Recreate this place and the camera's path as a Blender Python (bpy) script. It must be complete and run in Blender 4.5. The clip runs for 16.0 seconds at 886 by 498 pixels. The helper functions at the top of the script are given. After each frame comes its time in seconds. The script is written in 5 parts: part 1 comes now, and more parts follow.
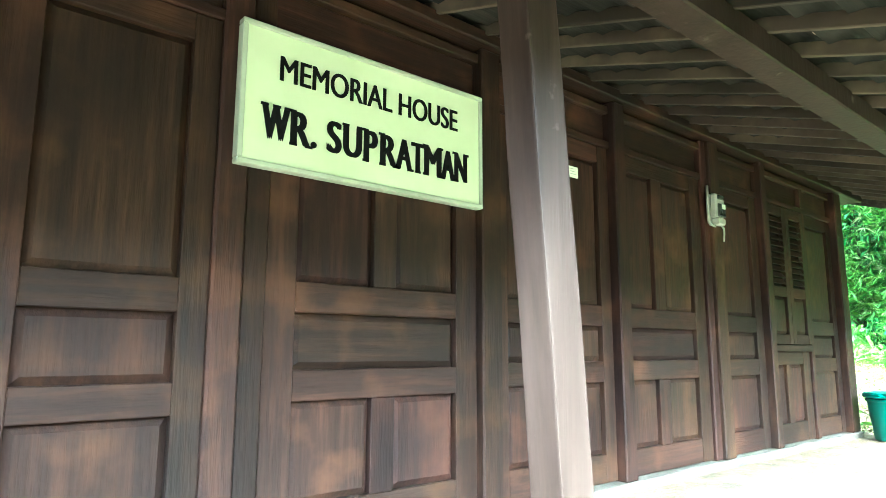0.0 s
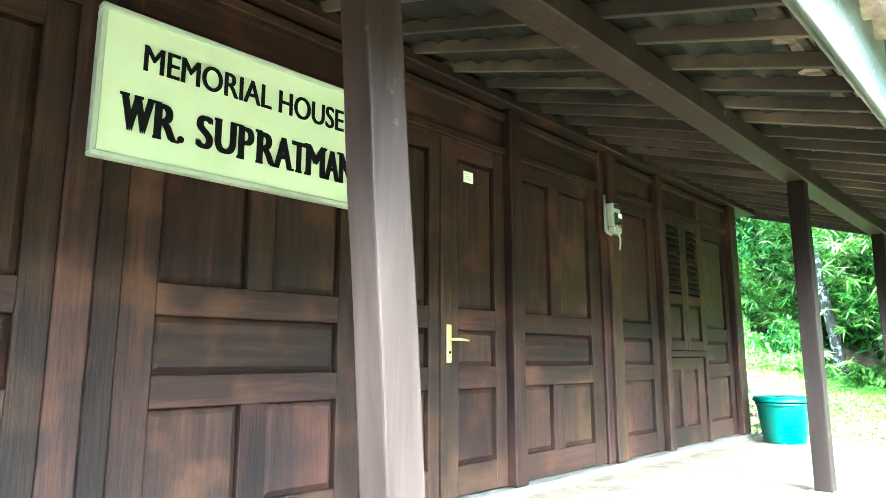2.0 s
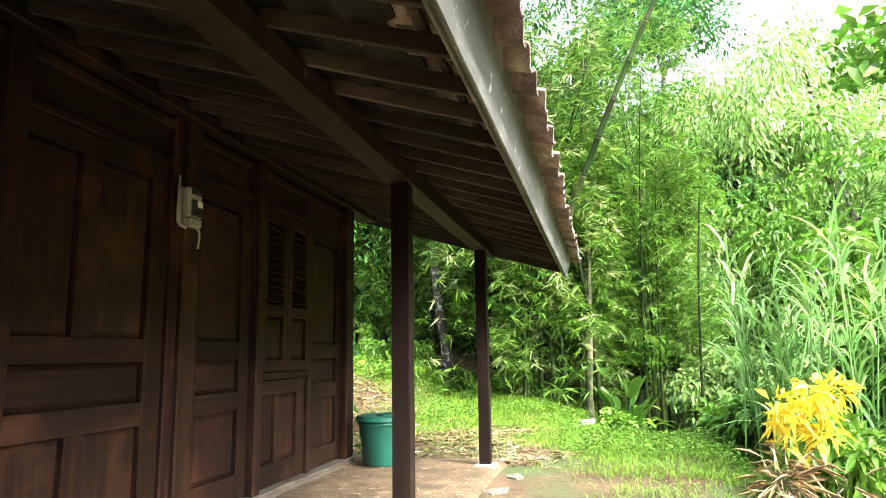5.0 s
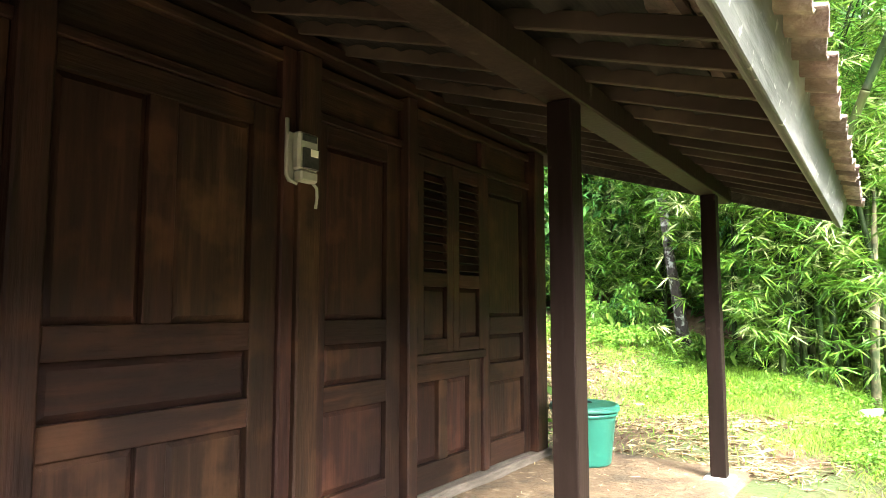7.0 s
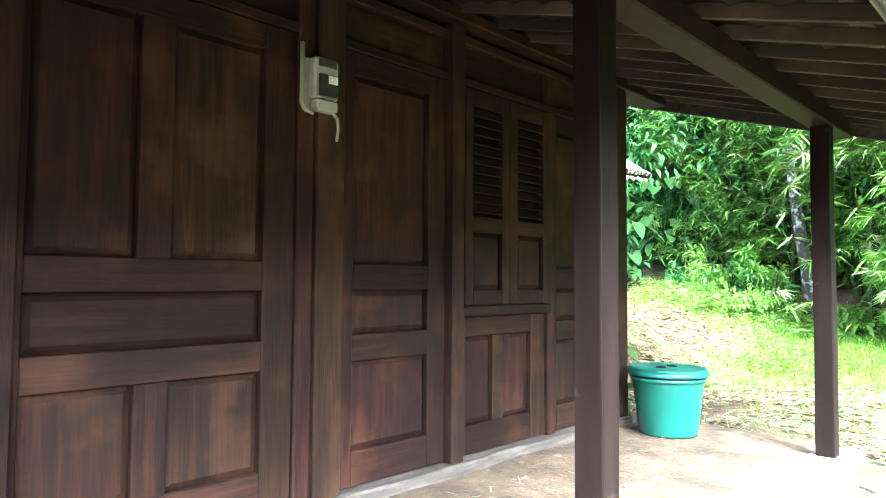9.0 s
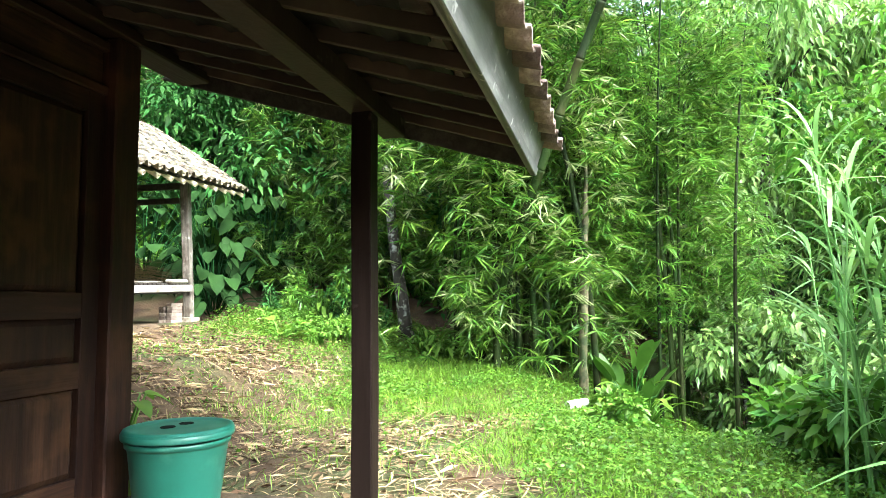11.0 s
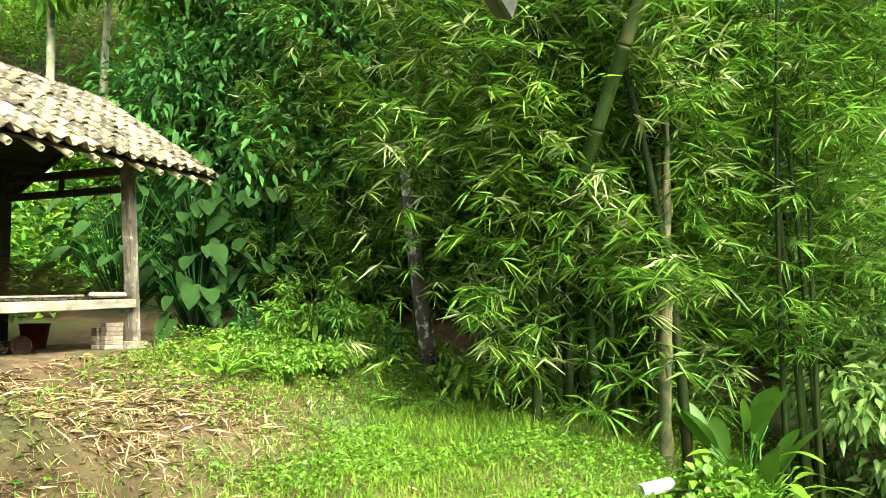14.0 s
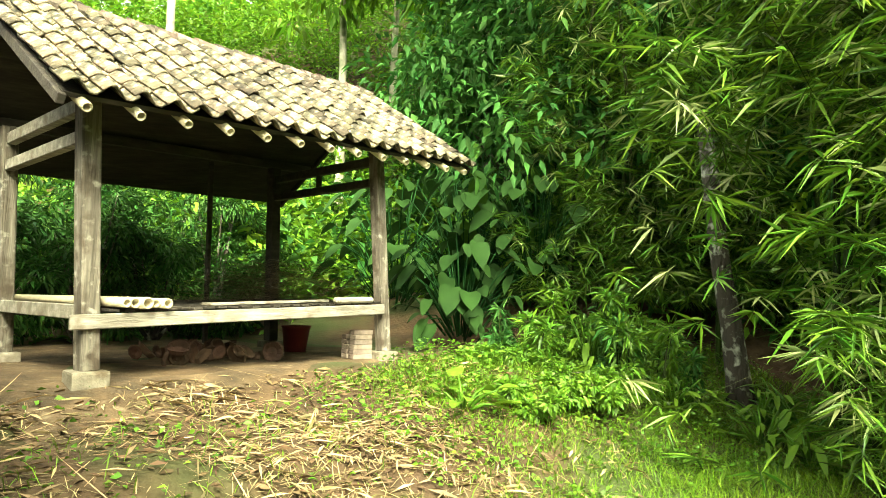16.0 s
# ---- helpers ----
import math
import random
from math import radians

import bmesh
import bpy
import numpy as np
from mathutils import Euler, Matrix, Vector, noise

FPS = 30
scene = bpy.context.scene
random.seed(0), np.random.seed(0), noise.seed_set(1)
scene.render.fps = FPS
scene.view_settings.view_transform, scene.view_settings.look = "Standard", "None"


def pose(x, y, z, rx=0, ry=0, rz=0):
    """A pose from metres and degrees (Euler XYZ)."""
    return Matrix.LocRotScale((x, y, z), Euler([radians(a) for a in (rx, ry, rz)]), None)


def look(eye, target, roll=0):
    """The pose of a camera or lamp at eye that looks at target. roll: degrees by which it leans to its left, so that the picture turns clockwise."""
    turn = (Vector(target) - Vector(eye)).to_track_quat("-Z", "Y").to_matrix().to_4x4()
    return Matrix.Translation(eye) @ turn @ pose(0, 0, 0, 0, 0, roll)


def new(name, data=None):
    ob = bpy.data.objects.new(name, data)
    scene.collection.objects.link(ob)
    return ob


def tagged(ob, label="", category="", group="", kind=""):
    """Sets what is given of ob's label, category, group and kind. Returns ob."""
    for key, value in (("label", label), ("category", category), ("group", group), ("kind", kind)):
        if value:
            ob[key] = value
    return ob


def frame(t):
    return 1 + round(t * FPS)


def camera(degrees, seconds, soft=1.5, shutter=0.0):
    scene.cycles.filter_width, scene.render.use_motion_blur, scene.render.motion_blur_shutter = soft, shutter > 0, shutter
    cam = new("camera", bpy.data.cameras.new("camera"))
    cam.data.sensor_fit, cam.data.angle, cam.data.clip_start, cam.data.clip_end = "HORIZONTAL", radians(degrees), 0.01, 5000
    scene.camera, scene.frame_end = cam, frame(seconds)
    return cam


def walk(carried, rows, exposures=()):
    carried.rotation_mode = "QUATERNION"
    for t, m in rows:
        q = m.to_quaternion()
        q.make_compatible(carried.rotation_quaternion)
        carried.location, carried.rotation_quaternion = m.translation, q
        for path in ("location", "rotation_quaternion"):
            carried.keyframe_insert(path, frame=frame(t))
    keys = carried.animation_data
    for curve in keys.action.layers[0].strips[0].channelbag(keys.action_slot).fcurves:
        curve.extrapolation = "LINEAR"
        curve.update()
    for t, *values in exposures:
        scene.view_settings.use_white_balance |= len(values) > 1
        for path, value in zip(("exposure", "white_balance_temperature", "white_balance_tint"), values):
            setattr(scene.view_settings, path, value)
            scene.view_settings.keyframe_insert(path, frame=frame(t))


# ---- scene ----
# The camera and its walk
cam = camera(68.6, 16.0, soft=0.75)
PATH = [
    (0, (0.444, -2.718, 0.933), (1.725, -1.213, 1.239), 0.2),
    (0.5, (0.593, -2.778, 0.904), (1.887, -1.286, 1.218), -0.0),
    (1, (0.685, -2.83, 0.913), (2.006, -1.363, 1.236), 0.2),
    (1.5, (0.676, -2.855, 0.922), (2.015, -1.405, 1.247), 0.5),
    (2, (0.678, -2.861, 0.911), (2.105, -1.499, 1.244), 0.0),
    (2.5, (0.800, -2.908, 0.914), (2.378, -1.724, 1.242), -0.2),
    (3, (0.944, -2.827, 0.902), (2.737, -2.004, 1.227), -0.2),
    (3.5, (1.12, -2.695, 0.915), (3.051, -2.285, 1.237), -0.9),
    (6, (2.67, -2.767, 1.201), (4.538, -2.132, 1.526), -1.3),
    (6.5, (3.02, -2.743, 1.218), (4.796, -1.884, 1.542), -0.4),
    (7, (3.264, -2.669, 1.292), (4.91, -1.548, 1.479), -0.1),
    (7.5, (3.447, -2.67, 1.327), (4.981, -1.39, 1.418), -0.1),
    (8, (3.532, -2.772, 1.355), (4.974, -1.388, 1.425), 0.3),
    (8.2, (3.562, -2.734, 1.303), (4.962, -1.309, 1.393), 0.4),
    (10.3, (4.747, -2.887, 1.105), (6.43, -1.817, 1.258), 0.3),
    (10.5, (4.914, -2.821, 1.103), (6.698, -1.933, 1.28), -0.3),
    (10.7, (5.093, -2.817, 1.127), (6.948, -2.089, 1.295), -0.5),
    (11, (5.41, -2.792, 1.135), (7.344, -2.314, 1.312), -0.7),
    (11.5, (5.911, -2.722, 1.189), (7.892, -2.512, 1.364), -1.1),
    (12, (6.36, -2.756, 1.243), (8.331, -2.466, 1.419), -1.3),
    (12.5, (6.808, -2.733, 1.257), (8.744, -2.267, 1.439), -0.9),
    (13, (7.263, -2.755, 1.3), (9.194, -2.269, 1.487), -1.1),
    (13.5, (7.723, -2.809, 1.315), (9.651, -2.309, 1.497), -0.9),
    (14, (8.196, -2.73, 1.325), (10.059, -2.027, 1.518), -0.5),
    (14.5, (8.514, -2.699, 1.39), (10.307, -1.834, 1.586), -0.3),
    (15, (8.928, -2.665, 1.43), (10.622, -1.619, 1.621), 0.3),
    (15.5, (9.311, -2.401, 1.448), (10.902, -1.203, 1.627), 1.0),
    (16, (9.654, -2.033, 1.543), (11.043, -0.603, 1.706), 1.6),
]
EXPOSURE = [(0.0, 5.95, 4600, -17), (2.2, 5.75, 4600, -11), (3.5, 3.6, 5400, 6), (6.0, 3.5, 6500, 9), (6.8, 3.95, 6400, 9), (7.6, 4.75, 5500, 8), (8.2, 4.9, 5050, 6),
            (10.3, 3.85, 5200, 8), (11.0, 3.3, 5800, 5), (12.5, 2.95, 6800, -1), (14.5, 2.92, 7400, -9), (16.0, 3.0, 8000, -12)]
walk(cam, [(t, look(eye, target, roll)) for t, eye, target, roll in PATH], EXPOSURE)

# World and sun: bright overcast sky with a soft sun from the garden side
SUN_EL, SUN_AZ = 43.0, 213.0
world = bpy.data.worlds.new("world")
scene.world = world
world.use_nodes = True
wn = world.node_tree.nodes
sky = wn.new("ShaderNodeTexSky")
sky.sky_type, sky.sun_disc = "NISHITA", False
sky.sun_elevation, sky.sun_rotation = radians(SUN_EL), radians(SUN_AZ)
sky.air_density, sky.dust_density, sky.ozone_density = 1.0, 4.0, 1.0
haze = wn.new("ShaderNodeHueSaturation")
haze.inputs["Saturation"].default_value = 0.35
world.node_tree.links.new(sky.outputs[0], haze.inputs["Color"])
world.node_tree.links.new(haze.outputs[0], wn["Background"].inputs[0])
wn["Background"].inputs[1].default_value = 0.15
sun = new("sun", bpy.data.lights.new("sun", "SUN"))
sun.data.energy, sun.data.angle, sun.data.color = 1.5, radians(28), (1.0, 0.95, 0.86)
sun.matrix_world = look((5, -6, 12), (5 - 12 * math.cos(radians(SUN_EL)) * math.sin(radians(SUN_AZ)) / 1.0,
                                      -6 - 12 * math.cos(radians(SUN_EL)) * math.cos(radians(SUN_AZ)), 12 - 12 * math.sin(radians(SUN_EL))))


# ---- materials ----
def material(name, colours, scale=(1, 1, 1), detail=6.0, rough=0.7, bump=0.2, bump_scale=40.0, metal=0.0, island=0.0, piece=0.0,
             stain=None, stain_scale=1.5, stain_range=(0.55, 0.7), wear=None, wear_scale=2.0, wear_range=(0.55, 0.75), translucent=0.0, spec=0.3):
    """A procedural material: colours along a noise, stains at a larger scale, fine relief; island/piece: variation of lightness."""
    m = bpy.data.materials.new(name)
    m.use_nodes = True
    nt = m.node_tree
    n, l = nt.nodes, nt.links
    bsdf = n["Principled BSDF"]
    tc = n.new("ShaderNodeTexCoord")
    mp = n.new("ShaderNodeMapping")
    mp.inputs["Scale"].default_value = scale
    l.new(tc.outputs["Object"], mp.inputs["Vector"])
    info = n.new("ShaderNodeObjectInfo")
    shift = n.new("ShaderNodeVectorMath")
    shift.operation = "MULTIPLY_ADD"
    l.new(info.outputs["Random"], shift.inputs[0])
    shift.inputs[1].default_value = (37.0, 11.0, 23.0)
    l.new(mp.outputs[0], shift.inputs[2])
    no = n.new("ShaderNodeTexNoise")
    no.inputs["Scale"].default_value, no.inputs["Detail"].default_value, no.inputs["Roughness"].default_value = 1.0, detail, 0.62
    l.new(shift.outputs[0], no.inputs["Vector"])
    ramp = n.new("ShaderNodeValToRGB")
    cr = ramp.color_ramp
    k = len(colours)
    while len(cr.elements) < k:
        cr.elements.new(0.5)
    for i, c in enumerate(colours):
        cr.elements[i].position = 0.28 + 0.44 * i / max(k - 1, 1)
        cr.elements[i].color = (*c, 1)
    l.new(no.outputs["Fac"], ramp.inputs[0])
    col = ramp.outputs[0]
    for tint_, scale_, range_ in ((wear, wear_scale, wear_range), (stain, stain_scale, stain_range)):
        if not tint_:
            continue
        n2 = n.new("ShaderNodeTexNoise")
        n2.inputs["Scale"].default_value, n2.inputs["Detail"].default_value = scale_, 5.0
        l.new(tc.outputs["Object"], n2.inputs["Vector"])
        mr = n.new("ShaderNodeMapRange")
        mr.inputs[1].default_value, mr.inputs[2].default_value = range_
        l.new(n2.outputs["Fac"], mr.inputs[0])
        mix = n.new("ShaderNodeMix")
        mix.data_type = "RGBA"
        l.new(mr.outputs[0], mix.inputs[0])
        l.new(col, mix.inputs[6])
        mix.inputs[7].default_value = (*tint_, 1)
        col = mix.outputs[2]
    for amount, source in ((island, "geo"), (piece, "obj")):
        if amount:
            if source == "geo":
                r = n.new("ShaderNodeNewGeometry").outputs["Random Per Island"]
            else:
                r = info.outputs["Random"]
            mr = n.new("ShaderNodeMapRange")
            mr.inputs[3].default_value, mr.inputs[4].default_value = 1 - amount, 1 + amount
            l.new(r, mr.inputs[0])
            hs = n.new("ShaderNodeHueSaturation")
            l.new(mr.outputs[0], hs.inputs["Value"])
            mh = n.new("ShaderNodeMapRange")
            mh.inputs[3].default_value, mh.inputs[4].default_value = 0.5 - amount * 0.04, 0.5 + amount * 0.03
            mul = n.new("ShaderNodeMath")
            mul.operation = "FRACT"
            pre = n.new("ShaderNodeMath")
            pre.operation = "MULTIPLY"
            pre.inputs[1].default_value = 17.3
            l.new(r, pre.inputs[0])
            l.new(pre.outputs[0], mul.inputs[0])
            l.new(mul.outputs[0], mh.inputs[0])
            l.new(mh.outputs[0], hs.inputs["Hue"])
            l.new(col, hs.inputs["Color"])
            col = hs.outputs[0]
    l.new(col, bsdf.inputs["Base Color"])
    bsdf.inputs["Metallic"].default_value = metal
    bsdf.inputs["Specular IOR Level"].default_value = spec
    rr = n.new("ShaderNodeMapRange")
    rr.inputs[3].default_value, rr.inputs[4].default_value = max(rough - 0.12, 0.05), min(rough + 0.12, 1.0)
    l.new(no.outputs["Fac"], rr.inputs[0])
    l.new(rr.outputs[0], bsdf.inputs["Roughness"])
    if bump:
        nb = n.new("ShaderNodeTexNoise")
        nb.inputs["Scale"].default_value, nb.inputs["Detail"].default_value = bump_scale, 4.0
        l.new(mp.outputs[0] if max(scale) / min(scale) > 2 else tc.outputs["Object"], nb.inputs["Vector"])
        bp = n.new("ShaderNodeBump")
        bp.inputs["Strength"].default_value, bp.inputs["Distance"].default_value = bump, 0.02
        l.new(nb.outputs["Fac"], bp.inputs["Height"])
        l.new(bp.outputs[0], bsdf.inputs["Normal"])
    if translucent:
        tr = n.new("ShaderNodeBsdfTranslucent")
        l.new(col, tr.inputs[0])
        ms = n.new("ShaderNodeMixShader")
        ms.inputs[0].default_value = translucent
        l.new(bsdf.outputs[0], ms.inputs[1])
        l.new(tr.outputs[0], ms.inputs[2])
        l.new(ms.outputs[0], n["Material Output"].inputs[0])
    return m


WOOD = material("dark_wood", [(0.0082, 0.0038, 0.0027), (0.0185, 0.0084, 0.0053), (0.040, 0.0185, 0.0112)], (22, 22, 1.6), 7, 0.66, 0.2, 3.0, piece=0.34,
                stain=(0.0085, 0.0052, 0.0042), stain_scale=1.3, stain_range=(0.46, 0.78), wear=(0.062, 0.027, 0.0135), wear_scale=3.1, wear_range=(0.52, 0.80), spec=0.12)
WOODX = material("dark_wood_rail", [(0.0082, 0.0038, 0.0027), (0.0185, 0.0084, 0.0053), (0.040, 0.0185, 0.0112)], (1.6, 22, 22), 7, 0.66, 0.2, 3.0, piece=0.3,
                 stain=(0.0085, 0.0052, 0.0042), stain_scale=1.3, stain_range=(0.46, 0.78), wear=(0.062, 0.027, 0.0135), wear_scale=3.1, wear_range=(0.52, 0.80), spec=0.12)
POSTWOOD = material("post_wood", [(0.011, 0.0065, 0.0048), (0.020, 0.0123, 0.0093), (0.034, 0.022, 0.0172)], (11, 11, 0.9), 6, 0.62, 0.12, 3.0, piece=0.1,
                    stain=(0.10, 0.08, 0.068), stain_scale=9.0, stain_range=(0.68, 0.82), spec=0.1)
# same post wood, darkened: the far posts' shade is put into the colour
SHADEPOST = material("shaded_post_wood", [(0.0055, 0.0032, 0.0023), (0.009, 0.0053, 0.0039), (0.015, 0.009, 0.0066)], (11, 11, 0.9), 6, 0.62, 0.12, 3.0, piece=0.1,
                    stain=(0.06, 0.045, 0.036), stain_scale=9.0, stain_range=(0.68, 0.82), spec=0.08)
SILL = material("weathered_sill", [(0.035, 0.027, 0.020), (0.075, 0.060, 0.046), (0.14, 0.118, 0.094)], (3, 20, 20), 8, 0.8, 0.4, 3.0)
BATTEN = material("batten_wood", [(0.016, 0.011, 0.0075), (0.038, 0.026, 0.0175), (0.095, 0.069, 0.046)], (20, 1.2, 1.2), 5, 0.75, 0.1, 3.0, piece=0.3)
FASCIA = material("grey_fascia_paint", [(0.045, 0.046, 0.041), (0.10, 0.102, 0.092), (0.24, 0.243, 0.225)], (0.9, 6, 6), 8, 0.65, 0.3, 4.0,
                  stain=(0.05, 0.055, 0.045), stain_scale=3.0, stain_range=(0.5, 0.75), wear=(0.36, 0.36, 0.33), wear_scale=16.0, wear_range=(0.64, 0.72))
CLAY = material("clay_tile", [(0.06, 0.040, 0.032), (0.14, 0.098, 0.078), (0.34, 0.27, 0.225)], (7, 7, 7), 7, 0.85, 0.5, 50, piece=0.5,
                stain=(0.10, 0.095, 0.075), stain_scale=6.0, stain_range=(0.45, 0.65))
OLDTILE = material("weathered_roof_tile", [(0.05, 0.043, 0.03), (0.14, 0.115, 0.078), (0.31, 0.25, 0.165)], (8, 8, 8), 7, 0.85, 0.6, 45, piece=0.6,
                   stain=(0.04, 0.038, 0.024), stain_scale=9.0, stain_range=(0.47, 0.58), wear=(0.50, 0.42, 0.29), wear_scale=14.0, wear_range=(0.54, 0.64))
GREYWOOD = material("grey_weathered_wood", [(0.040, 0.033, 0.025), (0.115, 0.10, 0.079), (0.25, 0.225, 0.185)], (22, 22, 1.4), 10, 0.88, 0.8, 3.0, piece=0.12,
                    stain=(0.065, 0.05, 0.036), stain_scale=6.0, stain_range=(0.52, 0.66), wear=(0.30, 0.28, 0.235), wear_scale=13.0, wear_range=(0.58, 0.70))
GREYWOODX = material("grey_weathered_plank", [(0.12, 0.108, 0.086), (0.22, 0.20, 0.163), (0.37, 0.345, 0.295)], (1.5, 16, 16), 8, 0.85, 0.5, 3.0, piece=0.12,
                     stain=(0.13, 0.105, 0.075), stain_scale=5.0, stain_range=(0.54, 0.68))
# timber under the roofs, with their shade put into its dark colour
SHADEBEAM = material("shaded_beam", [(0.018, 0.015, 0.012), (0.036, 0.03, 0.024), (0.065, 0.056, 0.044)], (2, 14, 14), 7, 0.85, 0.4, 3.0)
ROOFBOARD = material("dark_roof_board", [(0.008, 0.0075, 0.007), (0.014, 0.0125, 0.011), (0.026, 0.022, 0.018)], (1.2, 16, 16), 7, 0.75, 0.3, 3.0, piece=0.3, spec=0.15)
SIGN = material("cream_sign_paint", [(0.46, 0.50, 0.32), (0.52, 0.56, 0.37)], (3, 3, 3), 4, 0.35, 0.03, 30, spec=0.4)
SIGNRIM = material("sign_frame_metal", [(0.26, 0.28, 0.21), (0.36, 0.38, 0.29)], (6, 6, 6), 5, 0.4, 0.05, 30, spec=0.5)
BLACK = material("black_paint_and_shade", [(0.003, 0.003, 0.003), (0.005, 0.005, 0.005)], (5, 5, 5), 3, 0.8, 0.0, spec=0.05)
BRASS = material("brass", [(0.55, 0.42, 0.16), (0.72, 0.58, 0.26)], (20, 20, 20), 4, 0.35, 0.1, 80, metal=0.85, spec=0.5)
CREAM = material("cream_plastic", [(0.22, 0.22, 0.17), (0.32, 0.32, 0.255)], (12, 12, 12), 5, 0.5, 0.05, 30, stain=(0.30, 0.29, 0.21), stain_scale=14, stain_range=(0.55, 0.75))
PLATE = material("cream_label", [(0.66, 0.64, 0.54), (0.74, 0.72, 0.62)], (10, 10, 10), 4, 0.5, 0.0)
GLASSY = material("dark_meter_window", [(0.02, 0.022, 0.02), (0.05, 0.055, 0.045)], (20, 20, 20), 3, 0.15, 0.0, spec=0.6)
GREENPL = material("green_plastic", [(0.013, 0.098, 0.067), (0.020, 0.128, 0.090)], (4, 4, 4), 5, 0.4, 0.04, 20, stain=(0.05, 0.17, 0.12), stain_scale=6, stain_range=(0.55, 0.8), spec=0.45)
REDPL = material("faded_red_plastic", [(0.10, 0.016, 0.016), (0.15, 0.028, 0.026)], (5, 5, 5), 5, 0.55, 0.05, 20)
PVC = material("grey_white_pvc", [(0.55, 0.55, 0.52), (0.68, 0.68, 0.65)], (6, 6, 6), 5, 0.5, 0.03, 20)
STONE = material("grey_stone", [(0.17, 0.16, 0.13), (0.30, 0.28, 0.24), (0.40, 0.38, 0.33)], (7, 7, 7), 8, 0.9, 0.6, 30, piece=0.2)
PADSTONE = material("earthy_concrete", [(0.10, 0.086, 0.064), (0.18, 0.158, 0.122), (0.27, 0.245, 0.20)], (9, 9, 9), 8, 0.92, 0.7, 30, piece=0.2, stain=(0.085, 0.065, 0.042), stain_scale=6, stain_range=(0.48, 0.62))
BRICK = material("whitish_brick", [(0.13, 0.10, 0.078), (0.27, 0.22, 0.18)], (9, 9, 9), 7, 0.9, 0.5, 40, piece=0.2)
EARTH = material("packed_earth", [(0.050, 0.032, 0.017), (0.10, 0.067, 0.037), (0.165, 0.115, 0.067)], (4.5, 4.5, 4.5), 12, 0.95, 0.9, 30, stain=(0.048, 0.034, 0.020), stain_scale=2.1, stain_range=(0.5, 0.66), wear=(0.20, 0.15, 0.095), wear_scale=9.0, wear_range=(0.6, 0.72))
SOIL = material("soil_and_litter", [(0.032, 0.019, 0.010), (0.068, 0.042, 0.022), (0.12, 0.078, 0.042)], (3, 3, 3), 10, 0.95, 0.8, 20, stain=(0.045, 0.06, 0.018), stain_scale=0.6, stain_range=(0.48, 0.62))
STRAW = material("dry_straw", [(0.20, 0.145, 0.072), (0.40, 0.31, 0.165)], (4, 4, 4), 4, 0.85, 0.0, island=0.6)
DEADLEAF = material("dead_leaf", [(0.07, 0.043, 0.022), (0.15, 0.098, 0.05)], (4, 4, 4), 4, 0.85, 0.0, island=0.5)
BRUSH = material("brushwood", [(0.13, 0.092, 0.056), (0.26, 0.19, 0.12)], (6, 6, 6), 4, 0.9, 0.0, island=0.45)
BAMBOODRY = material("dry_bamboo", [(0.36, 0.31, 0.20), (0.52, 0.46, 0.32)], (3, 18, 18), 6, 0.6, 0.2, 4)
HUSK = material("old_coconut_husk", [(0.035, 0.018, 0.011), (0.085, 0.046, 0.029)], (12, 12, 12), 6, 0.95, 0.5, 40, piece=0.4)
BARK = material("dark_bark", [(0.020, 0.016, 0.012), (0.055, 0.045, 0.034)], (14, 14, 3), 8, 0.95, 0.9, 4, stain=(0.27, 0.27, 0.22), stain_scale=10, stain_range=(0.53, 0.66))
PALEBARK = material("pale_bark", [(0.24, 0.22, 0.16), (0.42, 0.39, 0.30)], (8, 8, 2), 8, 0.9, 0.6, 4, stain=(0.10, 0.13, 0.06), stain_scale=3, stain_range=(0.5, 0.7))
CULM = material("green_culm", [(0.008, 0.018, 0.003), (0.021, 0.038, 0.007)], (10, 10, 1), 6, 0.6, 0.1, 4, piece=0.4, stain=(0.034, 0.034, 0.013), stain_scale=2.0, stain_range=(0.5, 0.7), spec=0.12)
DRYCULM = material("dry_culm_sheath", [(0.06, 0.055, 0.026), (0.17, 0.15, 0.08)], (10, 10, 4), 7, 0.8, 0.3, 4, stain=(0.03, 0.045, 0.014), stain_scale=5, stain_range=(0.45, 0.6))


def leaf_material(name, a, b, rough=0.45, island=0.45, translucent=0.35, spec=0.4):
    return material(name, [a, b], (2, 2, 2), 4, rough, 0.0, island=island, translucent=translucent, spec=spec)


GRASS = leaf_material("grass_blades", (0.085, 0.185, 0.014), (0.17, 0.29, 0.024), 0.5)
HERB = leaf_material("herb_leaves", (0.065, 0.165, 0.014), (0.135, 0.265, 0.026), 0.5)
BAMLEAF = leaf_material("bamboo_leaves", (0.042, 0.122, 0.013), (0.14, 0.26, 0.030), 0.40, 0.7)
FEATHER = leaf_material("feathery_bamboo_leaves", (0.065, 0.175, 0.018), (0.17, 0.32, 0.04), 0.45, 0.6, 0.4)
BAMPALE = leaf_material("pale_bamboo_leaves", (0.22, 0.30, 0.10), (0.36, 0.40, 0.18), 0.5, 0.35)
DARKLEAF = leaf_material("dark_broad_leaves", (0.028, 0.098, 0.020), (0.060, 0.165, 0.034), 0.6, 0.45, 0.3, 0.15)
BUSHLEAF = leaf_material("bush_leaves", (0.055, 0.16, 0.018), (0.14, 0.29, 0.03), 0.42, 0.5)
HILLLEAF = leaf_material("hill_leaves", (0.09, 0.21, 0.02), (0.18, 0.34, 0.03), 0.5, 0.5)
